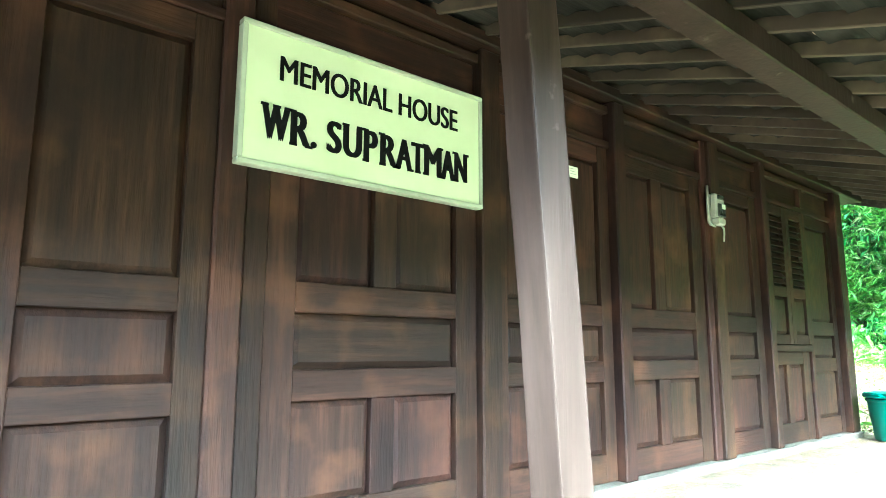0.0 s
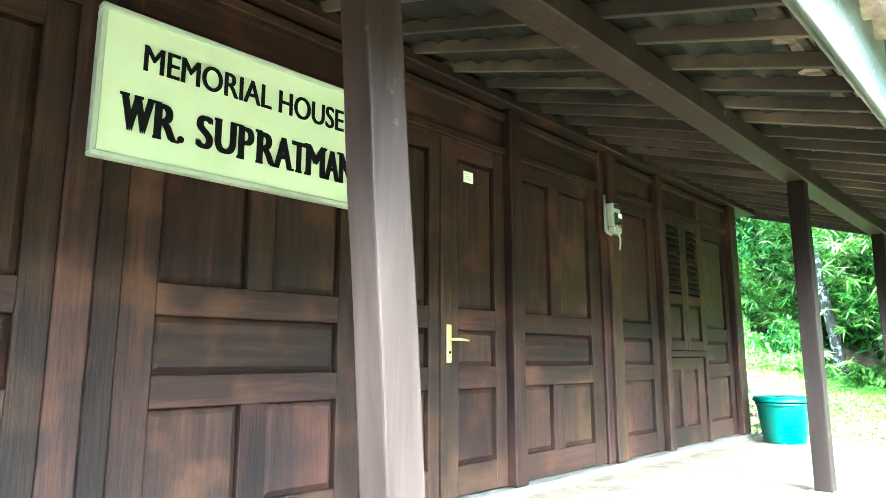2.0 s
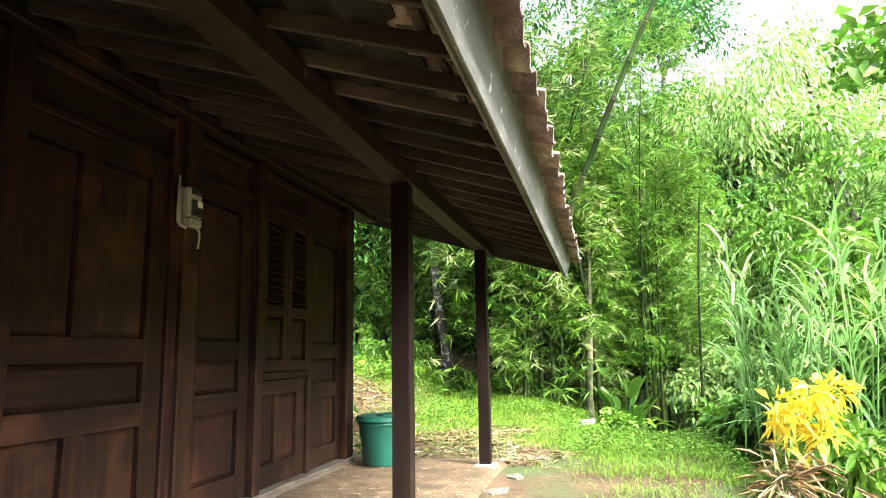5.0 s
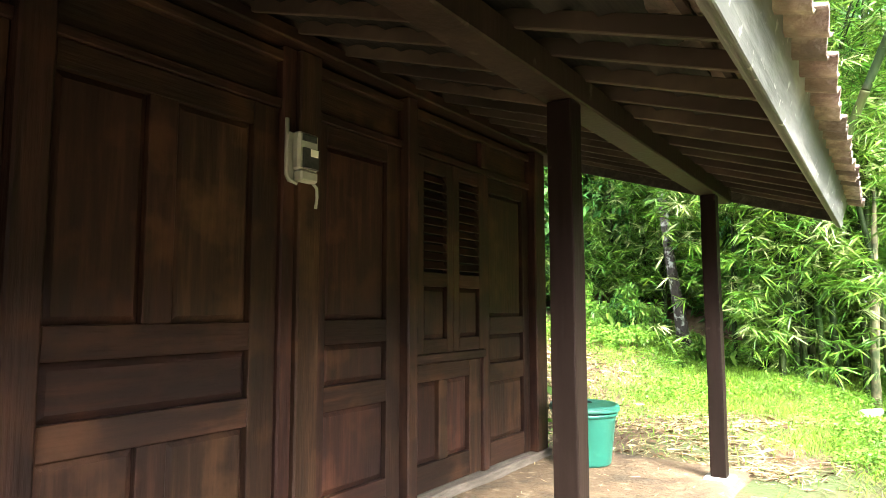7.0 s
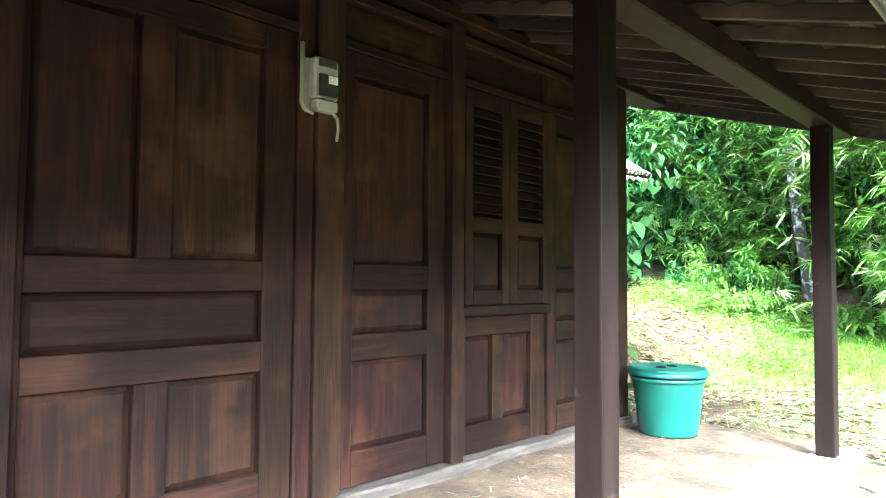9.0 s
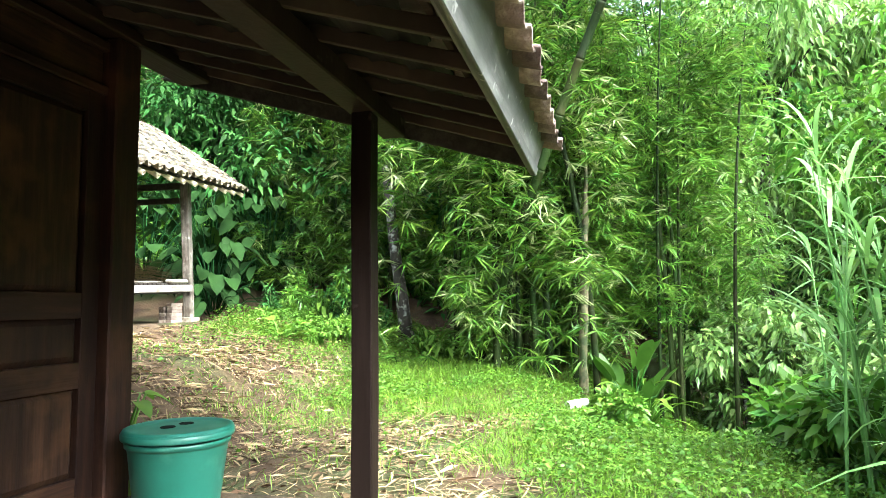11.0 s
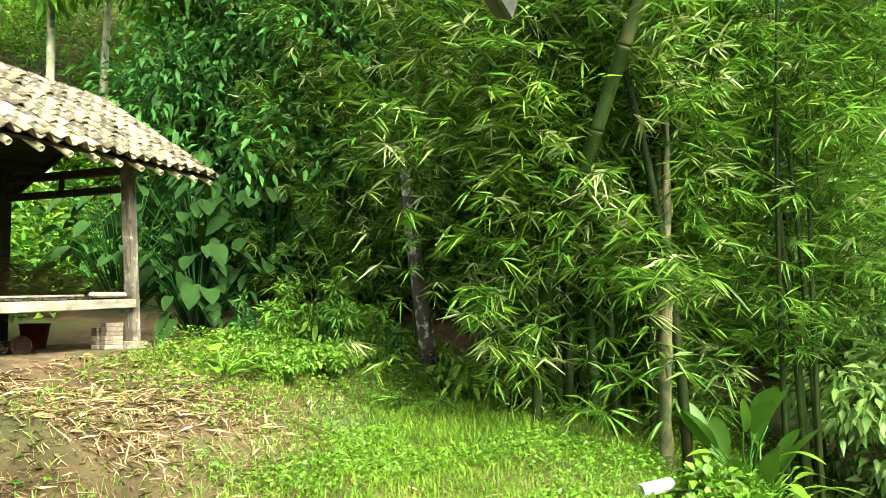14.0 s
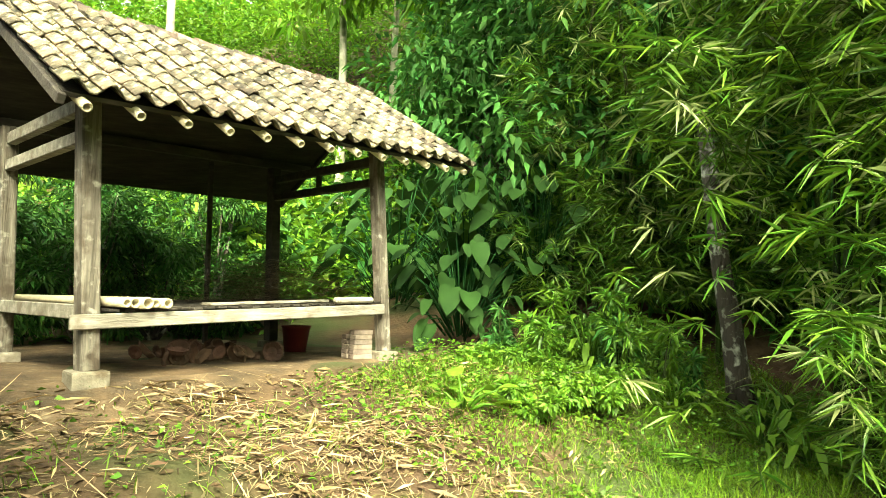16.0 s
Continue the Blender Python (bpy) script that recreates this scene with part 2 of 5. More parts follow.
GLOSSLEAF = leaf_material("glossy_hanging_leaves", (0.13, 0.27, 0.055), (0.30, 0.45, 0.13), 0.34, 0.5, 0.3, 0.5)
TALLGRASS = leaf_material("tall_grass_blades", (0.12, 0.26, 0.065), (0.23, 0.40, 0.12), 0.42, 0.4)
YELLOWLEAF = leaf_material("yellow_leaves", (0.62, 0.46, 0.02), (0.75, 0.60, 0.05), 0.45, 0.25)
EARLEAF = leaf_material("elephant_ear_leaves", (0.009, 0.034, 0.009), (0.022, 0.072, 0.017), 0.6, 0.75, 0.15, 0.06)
# leaf green darkened to carry the forest shade that the sun lamp lights away
SHADELEAF = leaf_material("shade_darkened_leaves", (0.018, 0.062, 0.012), (0.045, 0.125, 0.022), 0.55, 0.6, 0.2, 0.15)
PADDLE = leaf_material("paddle_leaves", (0.026, 0.092, 0.010), (0.052, 0.155, 0.018), 0.45, 0.6)


# ---- helpers for building ----
def link(name, mesh_data, mat, parent=None, label="", smooth=False):
    ob = new(name, mesh_data)
    if mat and not mesh_data.materials:
        mesh_data.materials.append(mat)
    if smooth:
        mesh_data.polygons.foreach_set("use_smooth", [True] * len(mesh_data.polygons))
    ob.parent = parent
    if label:
        ob["label"] = label
    return ob


def part(name, bm, mat, parent=None, label="", smooth=False):
    me = bpy.data.meshes.new(name)
    bm.to_mesh(me)
    bm.free()
    return link(name, me, mat, parent, label, smooth)


def empty(name, m=None, label="", category="", group="", kind=""):
    ob = new(name)
    if m is not None:
        ob.matrix_world = m
    return tagged(ob, label, category, group, kind)


def box_bm(x0, y0, z0, x1, y1, z1, bevel=0.0, segments=1):
    bm = bmesh.new()
    bmesh.ops.create_cube(bm, size=1, matrix=Matrix.Translation(((x0 + x1) / 2, (y0 + y1) / 2, (z0 + z1) / 2)) @ Matrix.Diagonal((x1 - x0, y1 - y0, z1 - z0, 1)))
    if bevel:
        bmesh.ops.bevel(bm, geom=bm.edges[:], offset=bevel, segments=segments, affect="EDGES", profile=0.6)
    return bm


def box(name, x0, y0, z0, x1, y1, z1, mat, parent=None, bevel=0.006, label=""):
    return part(name, box_bm(x0, y0, z0, x1, y1, z1, bevel), mat, parent, label)


def beam_bm(p, q, w, h, bevel=0.006, up=(0, 0, 1)):
    """A beam of section w x h from p to q."""
    p, q = Vector(p), Vector(q)
    d = q - p
    x = d.normalized()
    side = Vector(up).cross(x).normalized()
    u = x.cross(side)
    m = Matrix((x, side, u)).transposed().to_4x4()
    bm = box_bm(-d.length / 2, -w / 2, -h / 2, d.length / 2, w / 2, h / 2, bevel)
    bmesh.ops.transform(bm, matrix=Matrix.Translation((p + q) / 2) @ m, verts=bm.verts)
    return bm


def ring(points, radii, sides=10, cap=True):
    """A round tube through points with the given radii."""
    bm = bmesh.new()
    rings = []
    n = len(points)
    for i, (p, r) in enumerate(zip(points, radii)):
        p = Vector(p)
        d = (Vector(points[min(i + 1, n - 1)]) - Vector(points[max(i - 1, 0)])).normalized()
        a = d.cross(Vector((0.31, 0.95, 0.05)) if abs(d.z) > 0.5 else Vector((0, 0, 1))).normalized()
        b = d.cross(a)
        rings.append([bm.verts.new(p + r * (math.cos(t) * a + math.sin(t) * b)) for t in (2 * math.pi * k / sides for k in range(sides))])
    for r0, r1 in zip(rings, rings[1:]):
        for k in range(sides):
            bm.faces.new((r0[k], r0[(k + 1) % sides], r1[(k + 1) % sides], r1[k]))
    if cap:
        bm.faces.new(rings[0][::-1])
        bm.faces.new(rings[-1])
    bmesh.ops.recalc_face_normals(bm, faces=bm.faces)
    return bm


def lathe(profile, sides=40):
    """A turned body from (radius, height) pairs."""
    bm = bmesh.new()
    rings = [[bm.verts.new((r * math.cos(a), r * math.sin(a), z)) for a in (2 * math.pi * k / sides for k in range(sides))] for r, z in profile]
    for r0, r1 in zip(rings, rings[1:]):
        for k in range(sides):
            bm.faces.new((r0[k], r0[(k + 1) % sides], r1[(k + 1) % sides], r1[k]))
    bmesh.ops.recalc_face_normals(bm, faces=bm.faces)
    return bm


def mesh_from(name, verts, faces_per, quads):
    """A mesh from a vertex array and an array of equal-sided faces."""
    me = bpy.data.meshes.new(name)
    k = faces_per
    quads = np.asarray(quads, dtype=np.int32).reshape(-1, k)
    me.vertices.add(len(verts))
    me.vertices.foreach_set("co", np.asarray(verts, dtype=np.float32).ravel())
    me.loops.add(quads.size)
    me.loops.foreach_set("vertex_index", quads.ravel())
    me.polygons.add(len(quads))
    me.polygons.foreach_set("loop_start", np.arange(len(quads), dtype=np.int32) * k)
    me.update(calc_edges=True)
    return me


def unit(v):
    return v / np.maximum(np.linalg.norm(v, axis=-1, keepdims=True), 1e-9)


def leaves_mesh(name, base, way, length, width, droop=0.25, rng=None, fold=0.15, belly=0.42):
    """Many pointed leaves, two triangles each, folded on the midrib: base points, directions, lengths and widths."""
    n = len(base)
    way = unit(way)
    side = unit(np.cross(way, rng.normal(size=(n, 3)) * 0.45 + np.array([0, 0, 1.0])))
    up = np.cross(side, way)
    L, W = np.broadcast_to(length, n)[:, None], np.broadcast_to(width, n)[:, None]
    mid = base + way * L * belly + up * W * fold
    v = np.stack([base, mid + side * W / 2, base + way * L + np.array([0, 0, -1.0]) * L * droop, mid - side * W / 2], axis=1).reshape(-1, 3)
    i = np.arange(n)[:, None] * 4
    tri = np.concatenate([i + np.array([0, 1, 2]), i + np.array([0, 2, 3])], axis=0)
    return mesh_from(name, v, 3, tri)


def blades_mesh(name, base, way, length, width, bend, segs=3, rng=None, taper=1.0):
    """Grass-like blades that arch over: strips of quads that end narrow."""
    n = len(base)
    way = unit(way)
    flat = way * np.array([1, 1, 0.0]) + rng.normal(size=(n, 3)) * np.array([0.15, 0.15, 0])
    flat = unit(flat)
    side = np.stack([-flat[:, 1], flat[:, 0], np.zeros(n)], axis=1)
    L, W, B = (np.broadcast_to(a, n)[:, None] for a in (length, width, bend))
    rows = []
    for k in range(segs + 1):
        t = k / segs
        c = base + way * L * t + (flat * 0.55 - np.array([0, 0, 1.0])) * L * B * t * t
        w = W * (0.08 + 0.92 * min(1.0, 2.6 * (1 - t) ** taper)) * (0.55 + 0.45 * min(1, 4 * t)) / 2
        rows.append(np.stack([c - side * w, c + side * w], axis=1))
    v = np.stack(rows, axis=1).reshape(-1, 3)
    i = np.arange(n)[:, None] * (2 * (segs + 1))
    q = np.concatenate([i + np.array([2 * k, 2 * k + 1, 2 * k + 3, 2 * k + 2]) for k in range(segs)], axis=0)
    return mesh_from(name, v, 4, q)


def broad_leaf_mesh(name, base, way, length, width, bend, rng, segs=6, heart=False, petiole=0.0):
    """Large single leaves: a curved blade of two halves folded on the midrib."""
    n = len(base)
    way = unit(way)
    side = unit(np.cross(way, np.array([0, 0, 1.0]) + rng.normal(size=(n, 3)) * 0.25))
    up = np.cross(side, way)
    L, W = np.broadcast_to(length, n)[:, None], np.broadcast_to(width, n)[:, None]
    rows = []
    for k in range(segs + 1):
        t = k / segs
        c = base + way * L * t - np.array([0, 0, 1.0]) * L * bend * t * t
        if heart:
            w = max(0.02, math.sin(math.pi * min(1, (t + 0.18) / 1.18)) ** 0.75) * (1 - 0.25 * t)
        else:
            w = max(0.02, math.sin(math.pi * (0.06 + 0.94 * t)) ** 0.7)
        ripple = up * W * (0.10 + 0.04 * math.sin(5 * t))
        rows.append(np.stack([c - side * W * w / 2 + ripple, c, c + side * W * w / 2 + ripple], axis=1))
    v = np.stack(rows, axis=1).reshape(-1, 3)
    i = np.arange(n)[:, None] * (3 * (segs + 1))
    q = np.concatenate([i + np.array([3 * k + j, 3 * k + j + 1, 3 * k + j + 4, 3 * k + j + 3]) for k in range(segs) for j in (0, 1)], axis=0)
    return mesh_from(name, v, 4, q)


# ---- ground ----
def smooth(a, b, x):
    t = np.clip((np.asarray(x, dtype=float) - a) / (b - a), 0, 1)
    return t * t * (3 - 2 * t)


def ground_height(x, y):
    """The lie of the land: a walked strip, a bank up to the shelter, a ravine on the garden side, wooded slopes behind."""
    x, y = np.asarray(x, dtype=float), np.asarray(y, dtype=float)
    strip = np.interp(x, [-20, 1, 3, 5, 8, 10, 12.5, 14.5, 17, 21], [-0.6, -0.36, -0.22, -0.2, -0.1, -0.02, 0.0, 0.22, 0.42, 0.7])
    h = strip
    porch = smooth(-2.6, -1.75, y) * (1 - smooth(8.8, 9.8, x))
    h = h * (1 - porch) + (-0.06) * porch
    bank = smooth(0.1, 1.5, y) * 0.68 + smooth(1.5, 3.0, y) * 0.22
    h = h + bank * smooth(8.6, 10.4, x) * (1 - 0.62 * smooth(14.2, 16.5, x))
    flat = smooth(2.2, 3.0, y) * smooth(9.0, 10.5, x) * (1 - smooth(15.0, 16.5, x))
    h = h * (1 - flat) + 0.925 * flat
    ravine = smooth(-1.2, -4.6, y) * smooth(11.0, 13.5, x) * 1.15 + smooth(-3.6, -5.6, y) * 0.7
    h = h - ravine * (1 - smooth(-9, -14, y))
    rise = smooth(18, 34, x) * 9 + smooth(8, 24, y) * 9 + smooth(-11, -30, y) * 8
    rise = rise + smooth(17.0, 19.5, x + 0.35 * np.maximum(y, 0)) * 0.8
    h = h + rise + smooth(45, 90, np.hypot(x - 8, y)) * 14
    bumps = 0.035 * np.sin(2.1 * x + 0.7 * y) * np.sin(1.7 * y - 0.9 * x) + 0.02 * np.sin(5.3 * x + 1.1) * np.sin(4.7 * y)
    return h + bumps * (1 - porch)


def graded(edges):
    out = [edges[0][0]]
    for a, b, step in edges:
        out += list(np.linspace(a, b, max(1, round((b - a) / step)) + 1)[1:])
    return np.array(out)


gx = graded([(-300, -40, 26), (-40, -4, 3), (-4, 8, 0.4), (8, 19, 0.16), (19, 40, 1.0), (40, 320, 28)])
gy = graded([(-300, -40, 26), (-40, -8, 1.6), (-8, 7, 0.16), (7, 30, 1.0), (30, 320, 29)])
GX, GY = np.meshgrid(gx, gy)
nx, ny = len(gx), len(gy)
idx = np.arange(nx * ny).reshape(ny, nx)
ground_mesh = mesh_from("ground", np.stack([GX.ravel(), GY.ravel(), ground_height(GX, GY).ravel()], axis=1), 4,
                        np.stack([idx[:-1, :-1], idx[:-1, 1:], idx[1:, 1:], idx[1:, :-1]], axis=-1).reshape(-1, 4))
ground = tagged(link("ground", ground_mesh, SOIL, smooth=True), "brown soil with leaf litter and thin green growth", "ground", kind="structure")

# porch floor of packed earth with a rough stone kerb along its front edge
pm = bmesh.new()
bmesh.ops.create_grid(pm, x_segments=90, y_segments=22, size=0.5)
for v in pm.verts:
    u, w = v.co.x + 0.5, v.co.y + 0.5
    v.co = (-2.5 + 11.75 * u, -1.78 + 0.06 * math.sin(9 * u) + 1.9 * w, 0)
    d = min(w * 1.9, (1 - u) * 11.75)
    n1 = noise.noise(v.co * 1.6) * 0.012 + noise.noise(v.co * 6) * 0.006
    v.co.z = n1 - 0.10 * max(0.0, 1 - d / 0.16) ** 2
porch_floor = tagged(part("floor", pm, EARTH, smooth=True), "packed earth porch floor, dusty and worn", "floor", kind="structure")

# ---- the house ----
ROW = ((0.25, 0.72), (0.86, 1.095), (1.235, 2.25))
FRONT, BACK = -0.03, 0.03


def panel_bm(x0, z0, x1, z1):
    """A board with a raised field and sloping margins, set back in its frame."""
    bm = bmesh.new()
    s = 0.034
    a = [bm.verts.new(p) for p in ((x0, 0.012, z0), (x1, 0.012, z0), (x1, 0.012, z1), (x0, 0.012, z1))]
    b = [bm.verts.new(p) for p in ((x0 + s, -0.012, z0 + s), (x1 - s, -0.012, z0 + s), (x1 - s, -0.012, z1 - s), (x0 + s, -0.012, z1 - s))]
    c = [bm.verts.new(p) for p in ((x0, 0.022, z0), (x1, 0.022, z0), (x1, 0.022, z1), (x0, 0.022, z1))]
    bm.faces.new(b)
    for k in range(4):
        j = (k + 1) % 4
        bm.faces.new((a[k], a[j], b[j], b[k]))
        bm.faces.new((c[k], c[j], a[j], a[k]))
    bm.faces.new(c[::-1])
    bmesh.ops.recalc_face_normals(bm, faces=bm.faces)
    return bm


def leaf_frame(parent, x0, x1, columns, rows, z0=0.07, z1=2.37, mullion_rows=(0, 2)):
    """One framed leaf of the front wall: stiles, rails, mullions and raised panels. columns: the panels' x spans."""
    cx0, cx1 = columns[0][0], columns[-1][1]
    box("stile", x0, FRONT, z0, cx0, BACK, z1, WOOD, parent, 0.004)
    box("stile", cx1, FRONT, z0, x1, BACK, z1, WOOD, parent, 0.004)
    levels = [z0] + [z for r in rows for z in r] + [z1]
    for k in range(0, len(levels), 2):
        box("rail", cx0, FRONT + 0.0015, levels[k], cx1, BACK, levels[k + 1], WOODX, parent, 0.004)
    for k, (za, zb) in enumerate(rows):
        if len(columns) > 1 and k not in mullion_rows:
            part("panel", panel_bm(cx0, za, cx1, zb), WOODX, parent)
            continue
        for xa, xb in columns:
            part("panel", panel_bm(xa, za, xb, zb), WOOD, parent)
        for (_, xa), (xb, _) in zip(columns, columns[1:]):
            box("mullion", xa, FRONT + 0.003, za, xb, BACK, zb, WOOD, parent, 0.004)


wall_front = empty("wall_front", pose(0, 0, 0), "dark brown panelled teak front wall with posts and rails", "wall", kind="structure")
# framed leaves: outer edges and the spans of their panels
for x0, x1, cols in ((-2.45, -1.25, ((-2.31, -1.90), (-1.76, -1.38))), (-1.05, 0.45, ((-0.92, -0.30), (-0.16, 0.32))), 
                     (4.42, 5.585, ((4.45, 4.85), (4.99, 5.42))),
                     (5.845, 6.64, ((5.95, 6.50),)), (7.745, 8.50, ((7.80, 8.38),))):
    leaf_frame(wall_front, x0, x1, cols, ROW)
leaf_frame(wall_front, 0.62, 1.45, ((0.78, 1.33),), ((0.25, 0.67), (0.80, 1.08), (1.22, 2.25)))
leaf_frame(wall_front, 1.70, 2.985, ((1.85, 2.28), (2.42, 2.83)), ((0.25, 0.70), (0.84, 1.10), (1.24, 2.25)))
# posts between the leaves
for x0, x1, f in ((-1.25, -1.05, -0.10), (0.45, 0.62, -0.10), (1.45, 1.585, -0.06), (1.585, 1.70, -0.045), (2.985, 3.14, -0.085), (4.285, 4.42, -0.10),
                  (5.585, 5.68, -0.06), (5.68, 5.845, -0.09), (6.64, 6.745, -0.10), (8.50, 8.70, -0.105)):
    box("post", x0, f, 0.062, x1, 0.05, 2.72, WOOD, wall_front, 0.010)
# head rails with boards between them, wall plate on top
box("rail", -2.5, -0.048, 2.372, 8.70, 0.03, 2.425, WOODX, wall_front, 0.006)
for x0, x1 in ((-2.5, -1.25), (-1.05, 0.45), (0.62, 1.45), (1.70, 2.985), (3.14, 4.285), (4.42, 5.585), (5.845, 6.64), (6.745, 7.66), (7.745, 8.50)):
    box("board", x0, -0.006, 2.426, x1, 0.02, 2.632, WOODX, wall_front, 0.004)
box("post", 7.66, -0.05, 2.426, 7.745, 0.03, 2.632, WOOD, wall_front)
box("rail", -2.5, -0.05, 2.633, 8.70, 0.03, 2.69, WOODX, wall_front, 0.006)
box("wall_plate", -2.5, -0.14, 2.722, 9.35, 0.08, 2.80, WOODX, wall_front, 0.010)
# weathered sill on the ground
sill_bm = box_bm(-2.5, -0.12, -0.05, 8.76, 0.06, 0.06, 0.012)
bmesh.ops.subdivide_edges(sill_bm, edges=[e for e in sill_bm.edges if e.calc_length() > 5], cuts=90)
for v in sill_bm.verts:
    if v.co.y < 0:
        v.co.y += noise.noise(v.co * 3) * 0.016
        v.co.z += noise.noise(v.co * 4 + Vector((3, 0, 0))) * 0.010
part("sill", sill_bm, SILL, wall_front, "pale weathered timber sill, chipped and dusty")

# double door
door = empty("door_1", pose(0, 0, 0), "closed dark brown panelled double door with a brass lever", "door", kind="structure")
for k, (x0, x1, cols) in enumerate(((3.143, 3.615, ((3.24, 3.52),)), (3.625, 4.282, ((3.785, 4.165),)))):
    leaf = new("door_leaf")
    leaf.parent = door
    leaf_frame(leaf, x0, x1, cols, ROW)
handle = part("door_handle", box_bm(3.672, -0.041, 0.885, 3.715, -0.028, 1.125, 0.008, 3), BRASS, door, "yellow brass lever handle with a long back plate")
part("lever", ring([(3.694, -0.035, 1.03), (3.694, -0.085, 1.03), (3.72, -0.092, 1.031), (3.78, -0.09, 1.028), (3.825, -0.088, 1.024)], [0.009, 0.009, 0.010, 0.008, 0.006]), BRASS, handle, smooth=True)
part("keyhole", ring([(3.694, -0.040, 0.95), (3.694, -0.047, 0.95)], [0.010, 0.009]), BLACK, handle)
door_plate = tagged(box("door_plate", 3.858, -0.022, 2.095, 3.955, -0.0125, 2.172, PLATE, None, 0.003), "small cream number plate fixed on the door", "number plate")
for k in range(3):
    box("print_line", 3.87, -0.0235, 2.115 + 0.018 * k, 3.93 - 0.012 * k, -0.0215, 2.120 + 0.018 * k, SIGNRIM, door_plate, 0)

# shuttered window with a low panelled leaf below
window = empty("window_1", pose(0, 0, 0), "closed pair of dark wooden louvred shutters", "window", kind="structure")
box("window_frame", 6.748, -0.03, 0.062, 6.80, BACK, 2.37, WOOD, window, 0.004)
box("window_frame", 7.66, -0.055, 0.062, 7.742, BACK, 2.37, WOOD, window, 0.006)
box("window_sill", 6.748, -0.06, 0.925, 7.70, 0.03, 0.99, WOODX, window, 0.008)
for sx0, sx1, lx0, lx1 in ((6.79, 7.228, 6.865, 7.15), (7.234, 7.67, 7.315, 7.60)):
    shutter = new("shutter")
    shutter.parent = window
    shutter["label"] = "louvred shutter leaf with a small lower panel"
    f, b = -0.058, -0.022
    box("stile", sx0, f, 0.995, lx0, b, 2.36, WOOD, shutter, 0.004)
    box("stile", lx1, f, 0.995, sx1, b, 2.36, WOOD, shutter, 0.004)
    for za, zb in ((0.995, 1.09), (1.455, 1.555), (2.26, 2.36)):
        box("rail", lx0, f + 0.0015, za, lx1, b, zb, WOODX, shutter, 0.004)
    bm = panel_bm(lx0, 1.09, lx1, 1.455)
    bmesh.ops.translate(bm, vec=(0, -0.03, 0), verts=bm.verts)
    part("panel", bm, WOOD, shutter)
    n_slats = 11
    for k in range(n_slats):
        z = 1.575 + (2.25 - 1.575) * (k + 0.5) / n_slats
        bm = box_bm(lx0, -0.004, -0.034, lx1, 0.004, 0.034, 0.002)
        bmesh.ops.transform(bm, matrix=pose((0), -0.040, z, -38 + random.uniform(-5, 5)), verts=bm.verts)
        part("slat", bm, WOODX, shutter)
    # added black sheet that stands for the shade between the slats
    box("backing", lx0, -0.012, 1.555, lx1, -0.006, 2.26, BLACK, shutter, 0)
for z in (1.12, 2.05):
    part("hinge", ring([(6.783, -0.062, z - 0.05), (6.783, -0.062, z + 0.05)], [0.008, 0.008]), BLACK, window)
low = new("low_leaf")
low.parent = window
leaf_frame(low, 6.80, 7.655, ((6.83, 7.09), (7.20, 7.49)), ((0.25, 0.80),), 0.07, 0.92)

# closing walls and floor of the house behind the front
for n_, a in (("wall_back", (-2.5, 5.3, -0.2, 8.70, 5.4, 2.9)), ("wall_end", (8.62, 0.09, -0.2, 8.70, 5.3, 2.9)), ("wall_side", (-2.5, 0.09, -0.2, -2.42, 5.3, 2.9))):
    tagged(box(n_, *a, WOOD, None, 0.01), "plain dark wooden house wall", "wall", kind="structure")

# porch posts and the beam they carry
PY0, PY1 = -1.59, -1.475
for x0, x1 in ((-2.1, -1.98), (1.79, 1.925), (5.832, 5.948), (8.67, 8.79)):
    bm = box_bm(x0, PY0, -0.03, x1, PY1, 2.205, 0.008, 2)
    bmesh.ops.subdivide_edges(bm, edges=[e for e in bm.edges if e.calc_length() > 1], cuts=12)
    for v in bm.verts:
        v.co += Vector((noise.noise(v.co * 2.3), noise.noise(v.co * 2.3 + Vector((9, 0, 0))), 0)) * 0.005
        if 0 < x0 < 3:
            v.co.x -= 0.085 * (v.co.z - 0.85)
    # posts beyond the first take the copy with shade in its colour
    p = tagged(part("porch_post", bm, POSTWOOD if x0 < 3 else SHADEPOST), "square dark brown timber porch post, scuffed along its edges", "post", "porch posts")
    part("footing", box_bm(x0 - 0.05, PY0 - 0.05, -0.14, x1 + 0.05, PY1 + 0.05, 0.012, 0.02, 2), STONE, p, "grey stone pad under the post")
porch_beam = tagged(box("porch_beam", -2.5, -1.60, 2.207, 9.28, -1.45, 2.335, POSTWOOD, None, 0.008), "long brown timber beam on the porch posts", "beam")

# lean-to roof: slope line from the eave up to the wall plate
EAVE_Y, EAVE_Z, TOP_Y, TOP_Z = -2.33, 2.090, 0.35, 2.921
SL = math.atan2(TOP_Z - EAVE_Z, TOP_Y - EAVE_Y)
RX0, RX1 = -2.6, 9.50


def on_slope(s, up=0.0):
    """(y, z) at s metres up the slope from the eave and up metres off it."""
    return EAVE_Y + s * math.cos(SL) - up * math.sin(SL), EAVE_Z + s * math.sin(SL) + up * math.cos(SL)


roof = empty("porch_roof", pose(0, 0, 0), "lean-to porch roof of clay tiles on timber battens", "roof", kind="structure")
slope_len = math.hypot(TOP_Y - EAVE_Y, TOP_Z - EAVE_Z)
